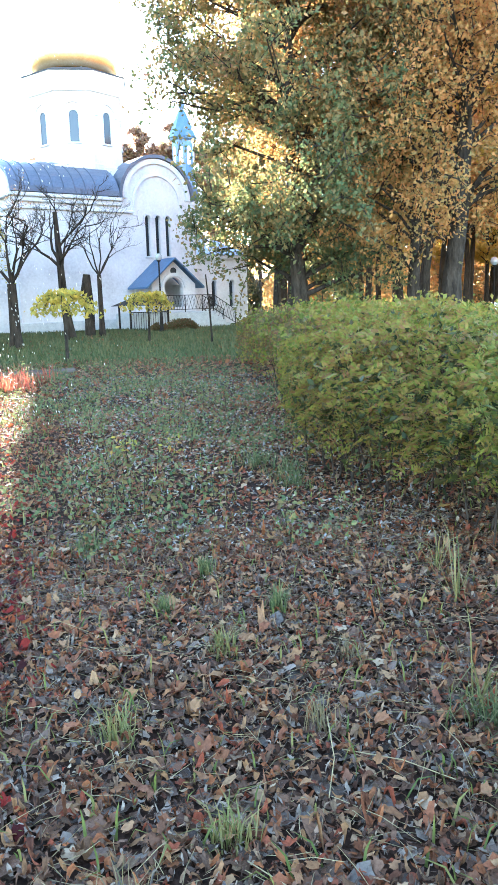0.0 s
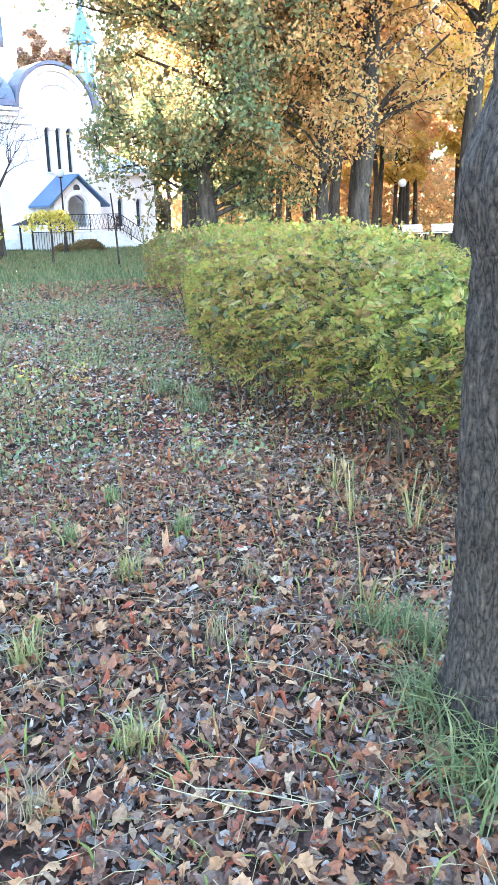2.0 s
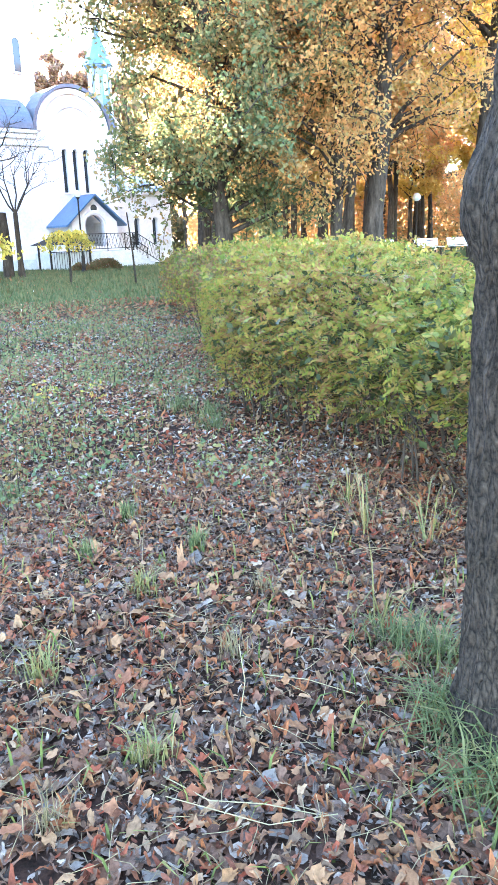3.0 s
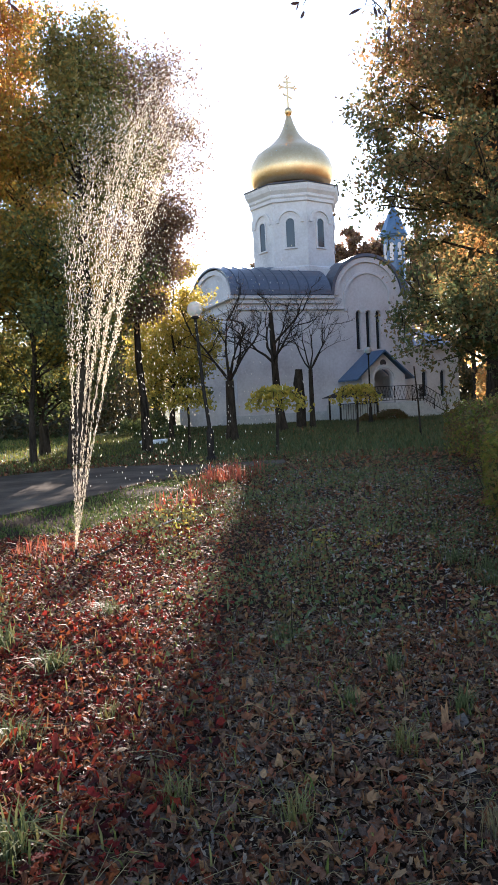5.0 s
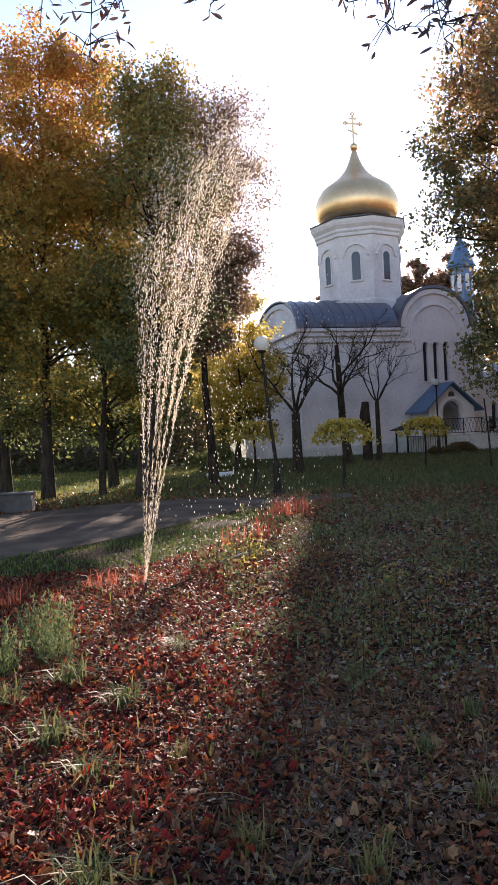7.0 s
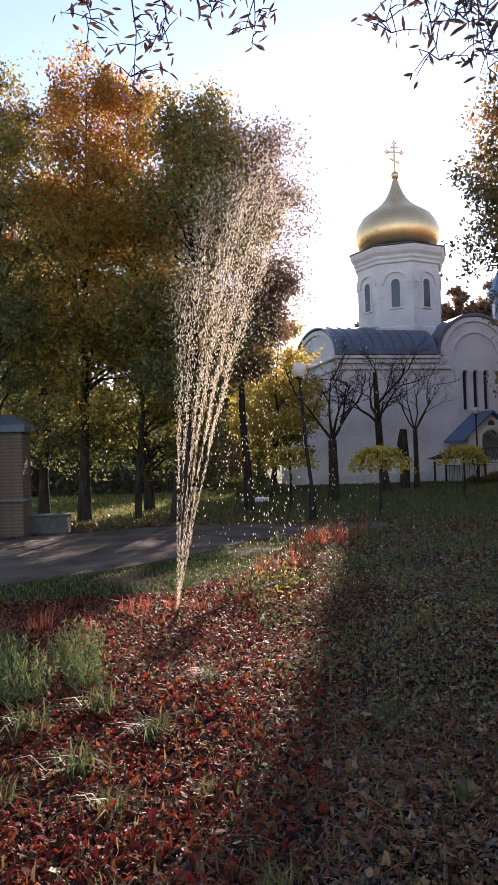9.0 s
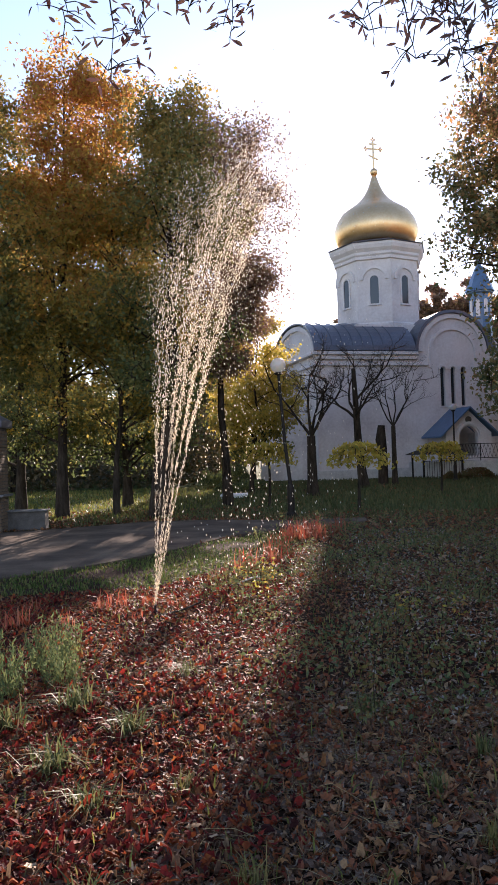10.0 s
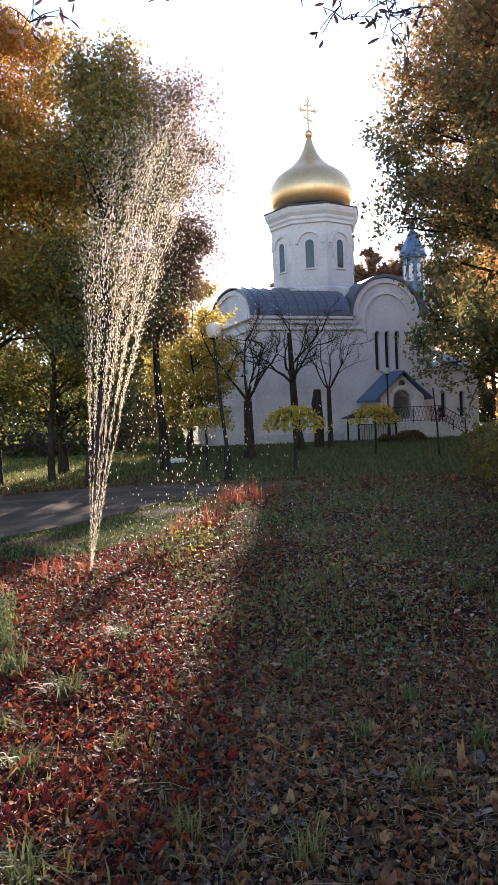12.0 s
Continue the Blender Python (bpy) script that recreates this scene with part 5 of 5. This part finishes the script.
litter("leaf_litter", x, y, 0.04, slim, rl, LITTER, "narrow curled brown fallen leaves", curl=1.8, flat=0.3)
x, y = scatter(52000, 0.2, 11, rl, 60, 324)
k = off_road(x, y)
litter("leaf_litter", x[k], y[k], 0.1, lobed(3, 0.2, 5, 0.6), rl, LITTER, "brown fallen leaves on the open ground behind", curl=0.8, flat=0.5)
x, y = scatter(9000, 0.2, 1.0, rl, -180, 180)
x, y = x[:1500], y[:1500]
litter("leaf_litter", x, y, 0.06, oak, rl, LITTER, "brown fallen leaves underfoot", curl=1.4, flat=0.4)
x, y = scatter(30, 0.9, 5.5, rl)
litter("leaf_litter", x, y, 0.075, maple, rl, LITTER_PALE, "pale tan maple leaves lying on the litter", curl=0.25, lift=0.012, flat=0.12, ragged=0.1)
x, y = scatter(80, 0.9, 4.6, rl, 0, 62)
litter("leaf_litter", x, y, 0.07, maple, rl, LITTER_TAN, "large tan and russet maple leaves on the litter", curl=0.6, lift=0.012, flat=0.25, ragged=0.12)
x, y = scatter(1000, 0.9, 4.6, rl, 0, 62)
litter("leaf_litter", x, y, 0.058, oak, rl, LITTER_TAN, "large curled brown leaves on the litter", curl=0.9, lift=0.01, flat=0.3, ragged=0.12)
# pale pieces scattered in place of glints on wet leaves
x, y = scatter(2400, 0.9, 5.0, rl, 0, 62)
litter("leaf_litter", x, y, 0.024, slim, rl, LITTER_PALE, "small pale leaf pieces standing in for glints on the litter", curl=0.7, lift=0.008, flat=0.35)
x, y = scatter(26, 1.2, 9.0, rl)
litter("leaf_litter", x, y, 0.075, maple, rl, LITTER_YELLOW, "a few yellow maple leaves on the litter", curl=0.25, lift=0.015, flat=0.12, ragged=0.1)
x, y = scatter(60000, 4.4, 10.5, rl)
k = off_road(x, y)
litter("leaf_litter", x[k], y[k], 0.052, lobed(3, 0.2, 6, 0.5), rl, LITTER, "brown fallen leaves spread over the bed", curl=0.7, flat=0.33)
# pale leaves kept to the shaded side, where they stand in for glints
x, y = scatter(4200, 4.4, 13, rl, 3, 40)
k = off_road(x, y)
litter("leaf_litter", x[k], y[k], 0.045, lobed(3, 0.2, 7, 0.7), rl, LITTER_PALE, "pale fallen leaves standing in for glints over the bed", flat=0.3, lift=0.01)
x, y = scatter(9500, 4.4, 15, rl, 2.5, 30)
k = off_road(x, y)
litter("leaf_litter", x[k], y[k], 0.036, slim, rl, LITTER_GLINT, "curled silvery leaf undersides, also standing in for glints in the shade", flat=0.4, lift=0.012, curl=1.0)
x, y = scatter(24000, 10, 20, rl, -30, 40)
k = off_road(x, y)
litter("leaf_litter", x[k], y[k], 0.09, lobed(2, 0.1, 5, 0.6), rl, LITTER, "brown fallen leaves farther along the bed", flat=0.35)
x, y = scatter(2600, 16, 40, rl, -40, 45)
k = ~inside(ROAD, x, y)
litter("leaf_litter", x[k], y[k], 0.1, lobed(2, 0.1, 5, 0.6), rl, LITTER, "scattered fallen leaves on the lawn", flat=0.6)


# redder leaves laid where the sun strip falls, thinning out towards the shade
x, y = scatter(21000, 1.2, 5.2, rl, -58, 5)
k = rl.uniform(size=len(x)) < np.clip((-0.05 - x) / 1.2, 0, 0.6)
x, y = x[k], y[k]
litter("leaf_litter", x, y, 0.05, oak, rl, LITTER_SUN_RED, "deep red and maroon fallen leaves, coloured partly for sun glow", curl=1.0, flat=0.35, lift=0.012)
x, y = scatter(40000, 2.6, 13, rl, -48, 4)
k = off_road(x, y) & (rl.uniform(size=len(x)) < np.clip((0.1 - x) / 0.8, 0, 1))
litter("leaf_litter", x[k], y[k], 0.052, lobed(3, 0.2, 7, 0.55), rl, LITTER_SUN_RED, "russet red fallen leaves on the sunny side, coloured partly for sun glow", curl=0.8, flat=0.4, lift=0.006)


x, y = rl.uniform(-14, -1.5, 5000), rl.uniform(18.0, 22.5, 5000)
k = ~inside(ROAD, x, y)
litter("leaf_litter", x[k], y[k], 0.1, lobed(2, 0.1, 5, 0.6), rl, LITTER, "brown fallen leaves along the far side of the road", flat=0.4)


# ---- grass and small plants ----
def straw_bits(n, r0, r1, rng):
    """Short dry stalks and leaf stems lying criss-cross on the litter."""
    x, y = scatter(n, r0, r1, rng)
    lines = []
    for a, b in zip(x, y):
        t, l = rng.uniform(0, 2 * math.pi), rng.uniform(0.02, 0.1) * (2.0 if rng.uniform() > 0.93 else 1.0)
        z, dz = float(rise(a, b)) + rng.uniform(0.015, 0.035), rng.normal(0, 0.25)
        d = np.array([math.cos(t), math.sin(t), dz]) * l
        m = rng.normal(0, 0.12, 3) * l
        lines.append(np.array([[a - d[0], b - d[1], z - d[2] * 0.5, 0.0011], [a + m[0], b + m[1], z + abs(m[2]), 0.0013], [a + d[0], b + d[1], z + d[2], 0.0008]]))
    V, F = tubes(lines, 3)
    tagged(new("straw_bits", arrays("straw_bits", V, F, STRAW)), "short dry stalks strewn over the fallen leaves", "straw", kind="stuff")


straw_bits(2600, 0.9, 5.0, np.random.default_rng(93))


def grass_patch(name, x, y, h, rng, material, label, width=0.007, lean=0.5):
    V, F = blades(x, y, rise(x, y), h, rng, width, lean)
    tagged(new(name, arrays(name, V, F, material)), label, "grass", kind="stuff")


rg = np.random.default_rng(95)
x, y = rg.uniform(-9, 0.2, 60000), rg.uniform(5, 16, 60000)
k = inside(TURF, x, y) & (np.sin(2.3 * x + 1.1 * y) + np.sin(3.1 * y - 1.7 * x) + rg.normal(0, 0.7, len(x)) > -0.9)
grass_patch("grass", x[k], y[k], rg.uniform(0.02, 0.08, k.sum()), rg, TURF_BLADES, "patchy green turf along the road edge", 0.008, 0.9)
x, y = rg.uniform(-6, 22, 42000), rg.uniform(17.5, 43, 42000)
k = ~inside(ROAD, x, y)
grass_patch("grass", x[k], y[k], rg.uniform(0.06, 0.2, k.sum()), rg, LAWN, "rough lawn grass before the church", 0.016)
x, y = rg.uniform(-22, -3, 16000), rg.uniform(18.5, 38, 16000)
grass_patch("grass", x, y, rg.uniform(0.06, 0.16, 16000), rg, GRASS, "sunlit grass beyond the road", 0.018)
x, y = scatter(19000, 1.0, 15, rg)
k = off_road(x, y)
grass_patch("grass", x[k], y[k], rg.uniform(0.03, 0.12, k.sum()), rg, GRASS, "thin grass blades between the fallen leaves", 0.004, 0.9)


x, y = scatter(24000, 4.2, 16, rg, -6, 24)
k = off_road(x, y)
x, y = x[k], y[k]
lump = np.sin(1.9 * x + 0.7) * np.sin(1.3 * y + 0.4) + 0.5 * np.sin(4.3 * x - 2.9 * y) + rg.normal(0, 0.4, len(x))
x, y = x[lump > 0.25], y[lump > 0.25]
V, F = leaf_cloud(np.column_stack([x, y, rise(x, y) + rg.uniform(0.02, 0.13, len(x))]), 0.042, rg, 0.6, 0.1)
tagged(new("ground_cover", arrays("ground_cover", V, F, COVER)), "low dull green ground cover among the fallen leaves", "ground cover", kind="stuff")


def tuft_mesh(seed, n, h, spread, material, width, lean):
    rng = np.random.default_rng(seed)
    V, F = blades(rng.normal(0, spread, n), rng.normal(0, spread, n), np.zeros(n), rng.uniform(0.4, 1.1, n) * h, rng, width, lean)
    return arrays("grass_tuft", V, F, material)


STRAW_DULL = leaf_material("dull_dry_grass", [(0.17, 0.12, 0.05), (0.24, 0.17, 0.08), (0.13, 0.11, 0.04)], 0.6, 0.3)
STRAW_OLIVE = leaf_material("olive_straw_grass", [(0.14, 0.15, 0.04), (0.26, 0.20, 0.07), (0.11, 0.12, 0.03)], 0.5, 0.35)
TUFT_GREEN, TUFT_STRAW = tuft_mesh(1, 70, 0.17, 0.022, GRASS_TUFT, 0.0035, 0.5), tuft_mesh(2, 50, 0.17, 0.03, STRAW_DULL, 0.0025, 0.8)
TUFT_WIDE, TUFT_TALL = tuft_mesh(3, 90, 0.19, 0.04, GRASS_TUFT, 0.0045, 1.2), tuft_mesh(4, 12, 0.46, 0.02, STRAW_OLIVE, 0.004, 0.9)
TUFT_FINE = tuft_mesh(8, 120, 0.17, 0.05, GRASS_TUFT, 0.0025, 1.2)
MIXED = tuft_mesh(6, 60, 0.16, 0.03, STRAW_OLIVE, 0.003, 0.6)


def tuft(mesh, x, y, scale, turn, label):
    ob = new("grass_tuft", mesh)
    ob.matrix_world = pose(x, y, float(rise(x, y)), 0, 0, turn) @ Matrix.Diagonal((scale, scale, scale, 1))
    return tagged(ob, label, "grass tuft", group="grass tufts among the leaves")


for i, (x, y, m, s) in enumerate(((0.18, 2.48, MIXED, 1.0), (0.4, 1.91, MIXED, 1.0), (0.66, 2.94, MIXED, 1.0), (0.84, 2.36, TUFT_STRAW, 0.9), (1.15, 2.81, TUFT_STRAW, 0.8), (-0.61, 3.42, MIXED, 0.9), (0.1, 1.75, TUFT_STRAW, 0.8), (-0.25, 2.6, MIXED, 1.0))):
    tuft(m, x, y, s, i * 67, "small tuft of straw-coloured and olive grass in fallen leaves")
for i, (x, y, s) in enumerate(((1.03, 3.34, 1.0), (0.83, 3.92, 0.9), (0.52, 3.42, 0.8), (1.48, 2.05, 1.2), (1.42, 2.2, 1.0), (1.35, 1.42, 1.5), (1.28, 1.6, 1.4), (1.2, 1.35, 1.3), (1.32, 1.75, 1.1), (1.62, 1.3, 1.4), (2.0, 5.9, 1.3), (1.85, 6.3, 1.2), (1.9, 5.5, 1.0), (0.3, 4.6, 1.0), (-0.9, 5.2, 0.9))):
    tuft(TUFT_GREEN if i < 3 else TUFT_FINE, x, y, s, i * 51, "tuft of fresh green grass among fallen leaves")
for i, (x, y, s) in enumerate(((-1.3, 3.65, 1.1), (-1.77, 4.17, 1.3), (-1.46, 4.55, 1.2), (-1.0, 3.2, 0.9), (-1.6, 3.3, 1.0), (-0.75, 2.35, 1.0), (-1.05, 4.2, 1.0))):
    tuft(TUFT_WIDE, x, y, s, i * 73, "arching variegated grass clump in fallen leaves")
for i, (x, y, s) in enumerate(((1.86, 3.16, 1.0), (1.43, 2.34, 0.9), (1.95, 3.5, 0.8), (2.05, 2.9, 0.9))):
    tuft(TUFT_TALL, x, y, s, i * 91, "tall thin grass stalks beside the hedge")

# red dry stems in the sun
RED_MESH = tuft_mesh(7, 17, 0.28, 0.09, RED_STEM, 0.0055, 1.0)
rr = np.random.default_rng(97)
spots = [(-0.3 + 0.03 * k + rr.normal(0, 0.24), 14.6 + rr.normal(0, 0.5)) for k in range(20)] + [(-0.15 - 0.1 * k + rr.normal(0, 0.12), 13.8 - k * 0.55 + rr.normal(0, 0.15)) for k in range(8)]
spots += [(-3.0 + 0.14 * k + rr.normal(0, 0.16), 6.8 + 0.08 * k + rr.normal(0, 0.3)) for k in range(11)] + [(-3.4, 6.6), (-3.1, 6.7), (-1.75, 7.75), (-1.2, 9.4), (-0.9, 10.2)]
for i, (x, y) in enumerate(spots):
    ob = new("red_stem_plant", RED_MESH)
    sc = rr.uniform(0.9, 1.7) if y > 9 else rr.uniform(0.5, 1.1)
    ob.matrix_world = pose(x, y, float(rise(x, y)), 0, 0, i * 47) @ Matrix.Diagonal((sc, sc, sc, 1))
    tagged(ob, "clump of dry red plant stems in low sunlight", "plant", group="red dry stems along the bed")


def bush_mesh(seed, n, w, h, material, upright):
    rng = np.random.default_rng(seed)
    a, r = rng.uniform(0, 2 * math.pi, n), w * np.sqrt(rng.uniform(0, 1, n))
    x, y = r * np.cos(a), r * np.sin(a)
    hh = h * (0.55 + 0.45 * np.cos(r / w * 1.3)) * rng.uniform(0.55, 1.2, n)
    cs = []
    for f in np.linspace(0.12, 1.0, 18):
        cs.append(np.column_stack([x * (0.6 + 0.5 * f), y * (0.6 + 0.5 * f), hh * f]) + rng.normal(0, 0.012, (n, 3)))
    V, F = leaf_cloud(np.concatenate(cs), 0.05, rng, 0.22, -upright)
    return arrays("shrub", V, F, material)


SHRUB = bush_mesh(3, 75, 0.25, 0.42, GREY_GREEN, 1.8)
for i, (x, y, s) in enumerate(((-2.05, 4.72, 1.0), (-1.95, 5.5, 0.9), (-2.5, 5.3, 0.95), (-2.42, 4.5, 0.8), (-1.72, 5.05, 0.62))):
    ob = new("shrub", SHRUB)
    ob.matrix_world = pose(x, y, 0, 0, 0, i * 83) @ Matrix.Diagonal((s, s, s, 1))
    tagged(ob, "low grey-green lavender-like shrub with upright shoots", "shrub", group="grey-green shrubs in the bed")


def seedling_thing(seed, h, material, n, label):
    rng = np.random.default_rng(seed)
    t = empty("seedling", 0, 0)
    tagged(t, label, "plant", group="seedlings in the leaf-strewn bed")
    V, F = tubes([[(0, 0, 0, 0.004), (rng.normal(0, 0.02), rng.normal(0, 0.02), h * 0.5, 0.003), (rng.normal(0, 0.03), rng.normal(0, 0.03), h, 0.002)]], 5)
    hang("stem", arrays("stem", V, F, DARK_BARK), t)
    c = np.column_stack([rng.normal(0, 0.07, n), rng.normal(0, 0.07, n), rng.uniform(0.2, 1.05, n) * h])
    V, F = leaf_cloud(c, 0.048, rng, 0.5, 0.2)
    ob = hang("leaves", arrays("leaves", V, F, material), t)
    tagged(ob, kind="stuff")
    return t


SEED = [None] * 5
rs = np.random.default_rng(99)
SEED_KINDS = ((1, 0.3, LEAF_SEEDLING, 44), (2, 0.22, LEAF_SEEDLING, 36), (3, 0.34, LEAF_SEEDLING, 30), (4, 0.26, LEAF_TURNING, 30), (5, 0.4, LEAF_RED, 20))


def seedling(kind, x, y, sc, turn, label):
    if SEED[kind] is None:
        SEED[kind] = t = seedling_thing(*SEED_KINDS[kind], label)
        t.matrix_world = pose(x, y, float(rise(x, y)), 0, 0, turn)
    else:
        t = copy_thing(SEED[kind], pose(x, y, float(rise(x, y)), 0, 0, turn))
        t.scale = (sc, sc, sc)
    tagged(t, label)


seedling(3, 0.85, 6.9, 1.0, 10, "small yellow-leaved seedling in the leaf-strewn bed")
seedling(3, 1.3, 7.0, 0.9, 80, "small yellow-leaved seedling in the leaf-strewn bed")
for i in range(13):
    seedling(4, rs.uniform(-0.1, 1.2), rs.uniform(4.0, 6.2), rs.uniform(0.6, 1.1), rs.uniform(0, 360), "thin red-leaved sapling in the leaf-strewn bed")
for i in range(170):
    x, y = rs.uniform(-1.0, 3.6), rs.uniform(4.2, 17)
    if x > 1.7 + max(0, y - 6) * 0.25 or (x < 0.3 and y < 8):
        continue
    seedling((0, 1, 1, 2)[i % 4], x, y, rs.uniform(0.6, 1.25), rs.uniform(0, 360), "low leafy seedling among the fallen leaves")
for i in range(14):
    seedling((0, 3, 0)[i % 3], rs.uniform(-1.2, -0.55), rs.uniform(7.6, 9.6), rs.uniform(0.8, 1.3), rs.uniform(0, 360), "sunlit yellow-green seedling at the bed's edge")


def low_shrub(x, y, w, d, h, seed, material, label):
    rng = np.random.default_rng(seed)
    n = 5000
    c = np.column_stack([rng.uniform(-w / 2, w / 2, n), rng.uniform(-d / 2, d / 2, n), np.zeros(n)])
    top = h * (0.75 + 0.25 * np.sin(3 * c[:, 0] + 2 * c[:, 1])) * np.clip(1.3 - (np.abs(c[:, 0]) / (w / 2)) ** 3, 0.3, 1)
    c[:, 2] = top * rng.uniform(0.1, 1, n) ** 0.6
    V, F = leaf_cloud(c, 0.09, rng)
    ob = new("low_shrub", arrays("low_shrub", V, F, material))
    ob.location = (x, y, 0)
    tagged(ob, label, "shrub")


low_shrub(-4.1, 36.5, 2.6, 1.2, 1.2, 111, LEAF_OLIVE, "dark twiggy low shrub near the church apse")
low_shrub(-3.0, 33.8, 2.6, 1.4, 0.5, 112, LEAF_OLIVE, "dark low shrub bank behind the white slab")
low_shrub(7.8, 39.0, 2.6, 0.8, 0.6, 113, LEAF_RED, "reddish low shrub in front of the church porch")


# ---- twigs and stalks on the ground ----
def ground_stick(points, r, material, label):
    P = [(x, y, float(rise(x, y)) + z, r) for x, y, z in points]
    V, F = tubes([P], 6)
    tagged(new("fallen_twig", arrays("fallen_twig", V, F, material, True)), label, "twig", group="twigs and stalks on the ground")


ground_stick([(0.75, 1.5, 0.03), (0.62, 1.58, 0.05), (0.5, 1.66, 0.04), (0.42, 1.82, 0.03)], 0.0016, STRAW, "pale dry grass stalk lying on leaves")
ground_stick([(0.78, 1.48, 0.04), (0.6, 1.5, 0.05), (0.4, 1.72, 0.04)], 0.0014, STRAW, "pale dry grass stalk lying on leaves")
ground_stick([(0.85, 2.2, 0.03), (0.98, 2.05, 0.06), (1.1, 1.95, 0.03)], 0.0016, STRAW, "pale dry grass stalk lying on leaves")
ground_stick([(0.72, 2.0, 0.03), (0.78, 2.1, 0.08), (0.82, 2.25, 0.12)], 0.0016, STRAW, "upright pale dry stalk in the litter")
ground_stick([(-1.5, 7.2, 0.02), (-1.3, 7.42, 0.04), (-1.15, 7.6, 0.09)], 0.01, DARK_BARK, "dark fallen twig beside the sprinkler")
ground_stick([(-1.0, 8.9, 0.03), (-0.75, 9.3, 0.07), (-0.5, 9.6, 0.05)], 0.01, STONE, "pale bleached branch lying in the bed")


# ---- sprinkler and its water ----
def build_sprinkler():
    rng = np.random.default_rng(121)
    s = empty("sprinkler", -1.55, 7.31)
    tagged(s, "garden sprinkler throwing a tall glittering jet of water", "sprinkler")
    part("stake", lathe([(0.009, 0), (0.009, 0.04), (0.02, 0.045), (0.02, 0.065), (0.009, 0.075)], 10), IRON, s)
    part("nozzle", lathe([(0.011, 0.075), (0.013, 0.08), (0.009, 0.115), (0.005, 0.12)], 10), IRON, s)
    P, D, S, K = [], [], [], []
    g = 9.81
    for vx, vy, vz, n in ((0.25, 0.1, 8.0, 360), (0.6, -0.1, 8.7, 460), (0.95, 0.15, 9.0, 600), (1.3, -0.15, 9.3, 780), (1.62, 0.1, 9.4, 920), (1.95, -0.1, 9.2, 980)):
        for lower in (True, False):
            m = int(n * 1.1) if lower else int(n * 2.6)
            t = (0.9 * rng.uniform(0, 1, m) ** 1.5 if lower else rng.uniform(0.2, 1.12, m)) * vz / g
            sp = 0.003 + 0.03 * t + (0.26 * np.clip(t - 0.22, 0, 1) ** 1.2 if not lower else 0.03 * np.clip(t - 0.2, 0, 1))
            pulse = 1 + 0.02 * np.sin(t * 60 + vx * 9)
            p = np.column_stack([vx * t * pulse + rng.normal(0, 1, m) * sp, vy * t + rng.normal(0, 1, m) * sp, 0.12 + vz * t - g * t * t / 2 + rng.normal(0, 1, m) * sp * 1.5])
            P.append(p)
            D.append(np.column_stack([np.full(m, vx), np.full(m, vy), vz - g * t]))
            S.append((0.0006 + 0.0012 * np.clip(t * 2, 0, 1) if lower else 0.0034) * rng.uniform(0.6, 1.4, m))
            K.append(np.full(m, 3.2 if lower else 0.22))
    # drops that fall back beside the jet
    n = 3600
    vx, vz = rng.triangular(0.0, 0.7, 2.1, n), rng.uniform(7.2, 9.3, n)
    t = vz / g * rng.uniform(0.8, 1.97, n)
    p = np.column_stack([vx * t + rng.normal(0, 0.12, n), rng.normal(0, 0.4, n), 0.12 + vz * t - g * t * t / 2])
    k = (p[:, 2] > 0.05) & (p[:, 0] < 0.9 + 1.6 * rng.uniform(0, 1, n))
    P.append(p[k])
    D.append(np.column_stack([vx, 0 * vx, vz - g * t])[k])
    S.append(rng.uniform(0.002, 0.0042, k.sum()))
    K.append(np.full(k.sum(), 0.4))
    P, D, S, K = np.concatenate(P), np.concatenate(D), np.concatenate(S), np.concatenate(K)
    sp = np.linalg.norm(D, axis=1)
    D = D / (sp[:, None] + 1e-6)
    u = np.cross(D, [0, 1.0, 0.1])
    u /= np.linalg.norm(u, axis=1)[:, None] + 1e-9
    v = np.cross(D, u)
    L = (S * (1 + sp * K))[:, None]
    S = S[:, None]
    V = np.stack([P - D * L, P + u * S, P + v * S, P - u * S, P - v * S, P + D * L], 1).reshape(-1, 3)
    i = np.arange(len(P))[:, None] * 6
    F = np.concatenate([i + f for f in ([0, 2, 1], [0, 3, 2], [0, 4, 3], [0, 1, 4], [5, 1, 2], [5, 2, 3], [5, 3, 4], [5, 4, 1])], 1).reshape(-1, 3)
    hang("water_spray", arrays("water_spray", V, F, WATER, True), s, "spray of single glittering water drops")


build_sprinkler()
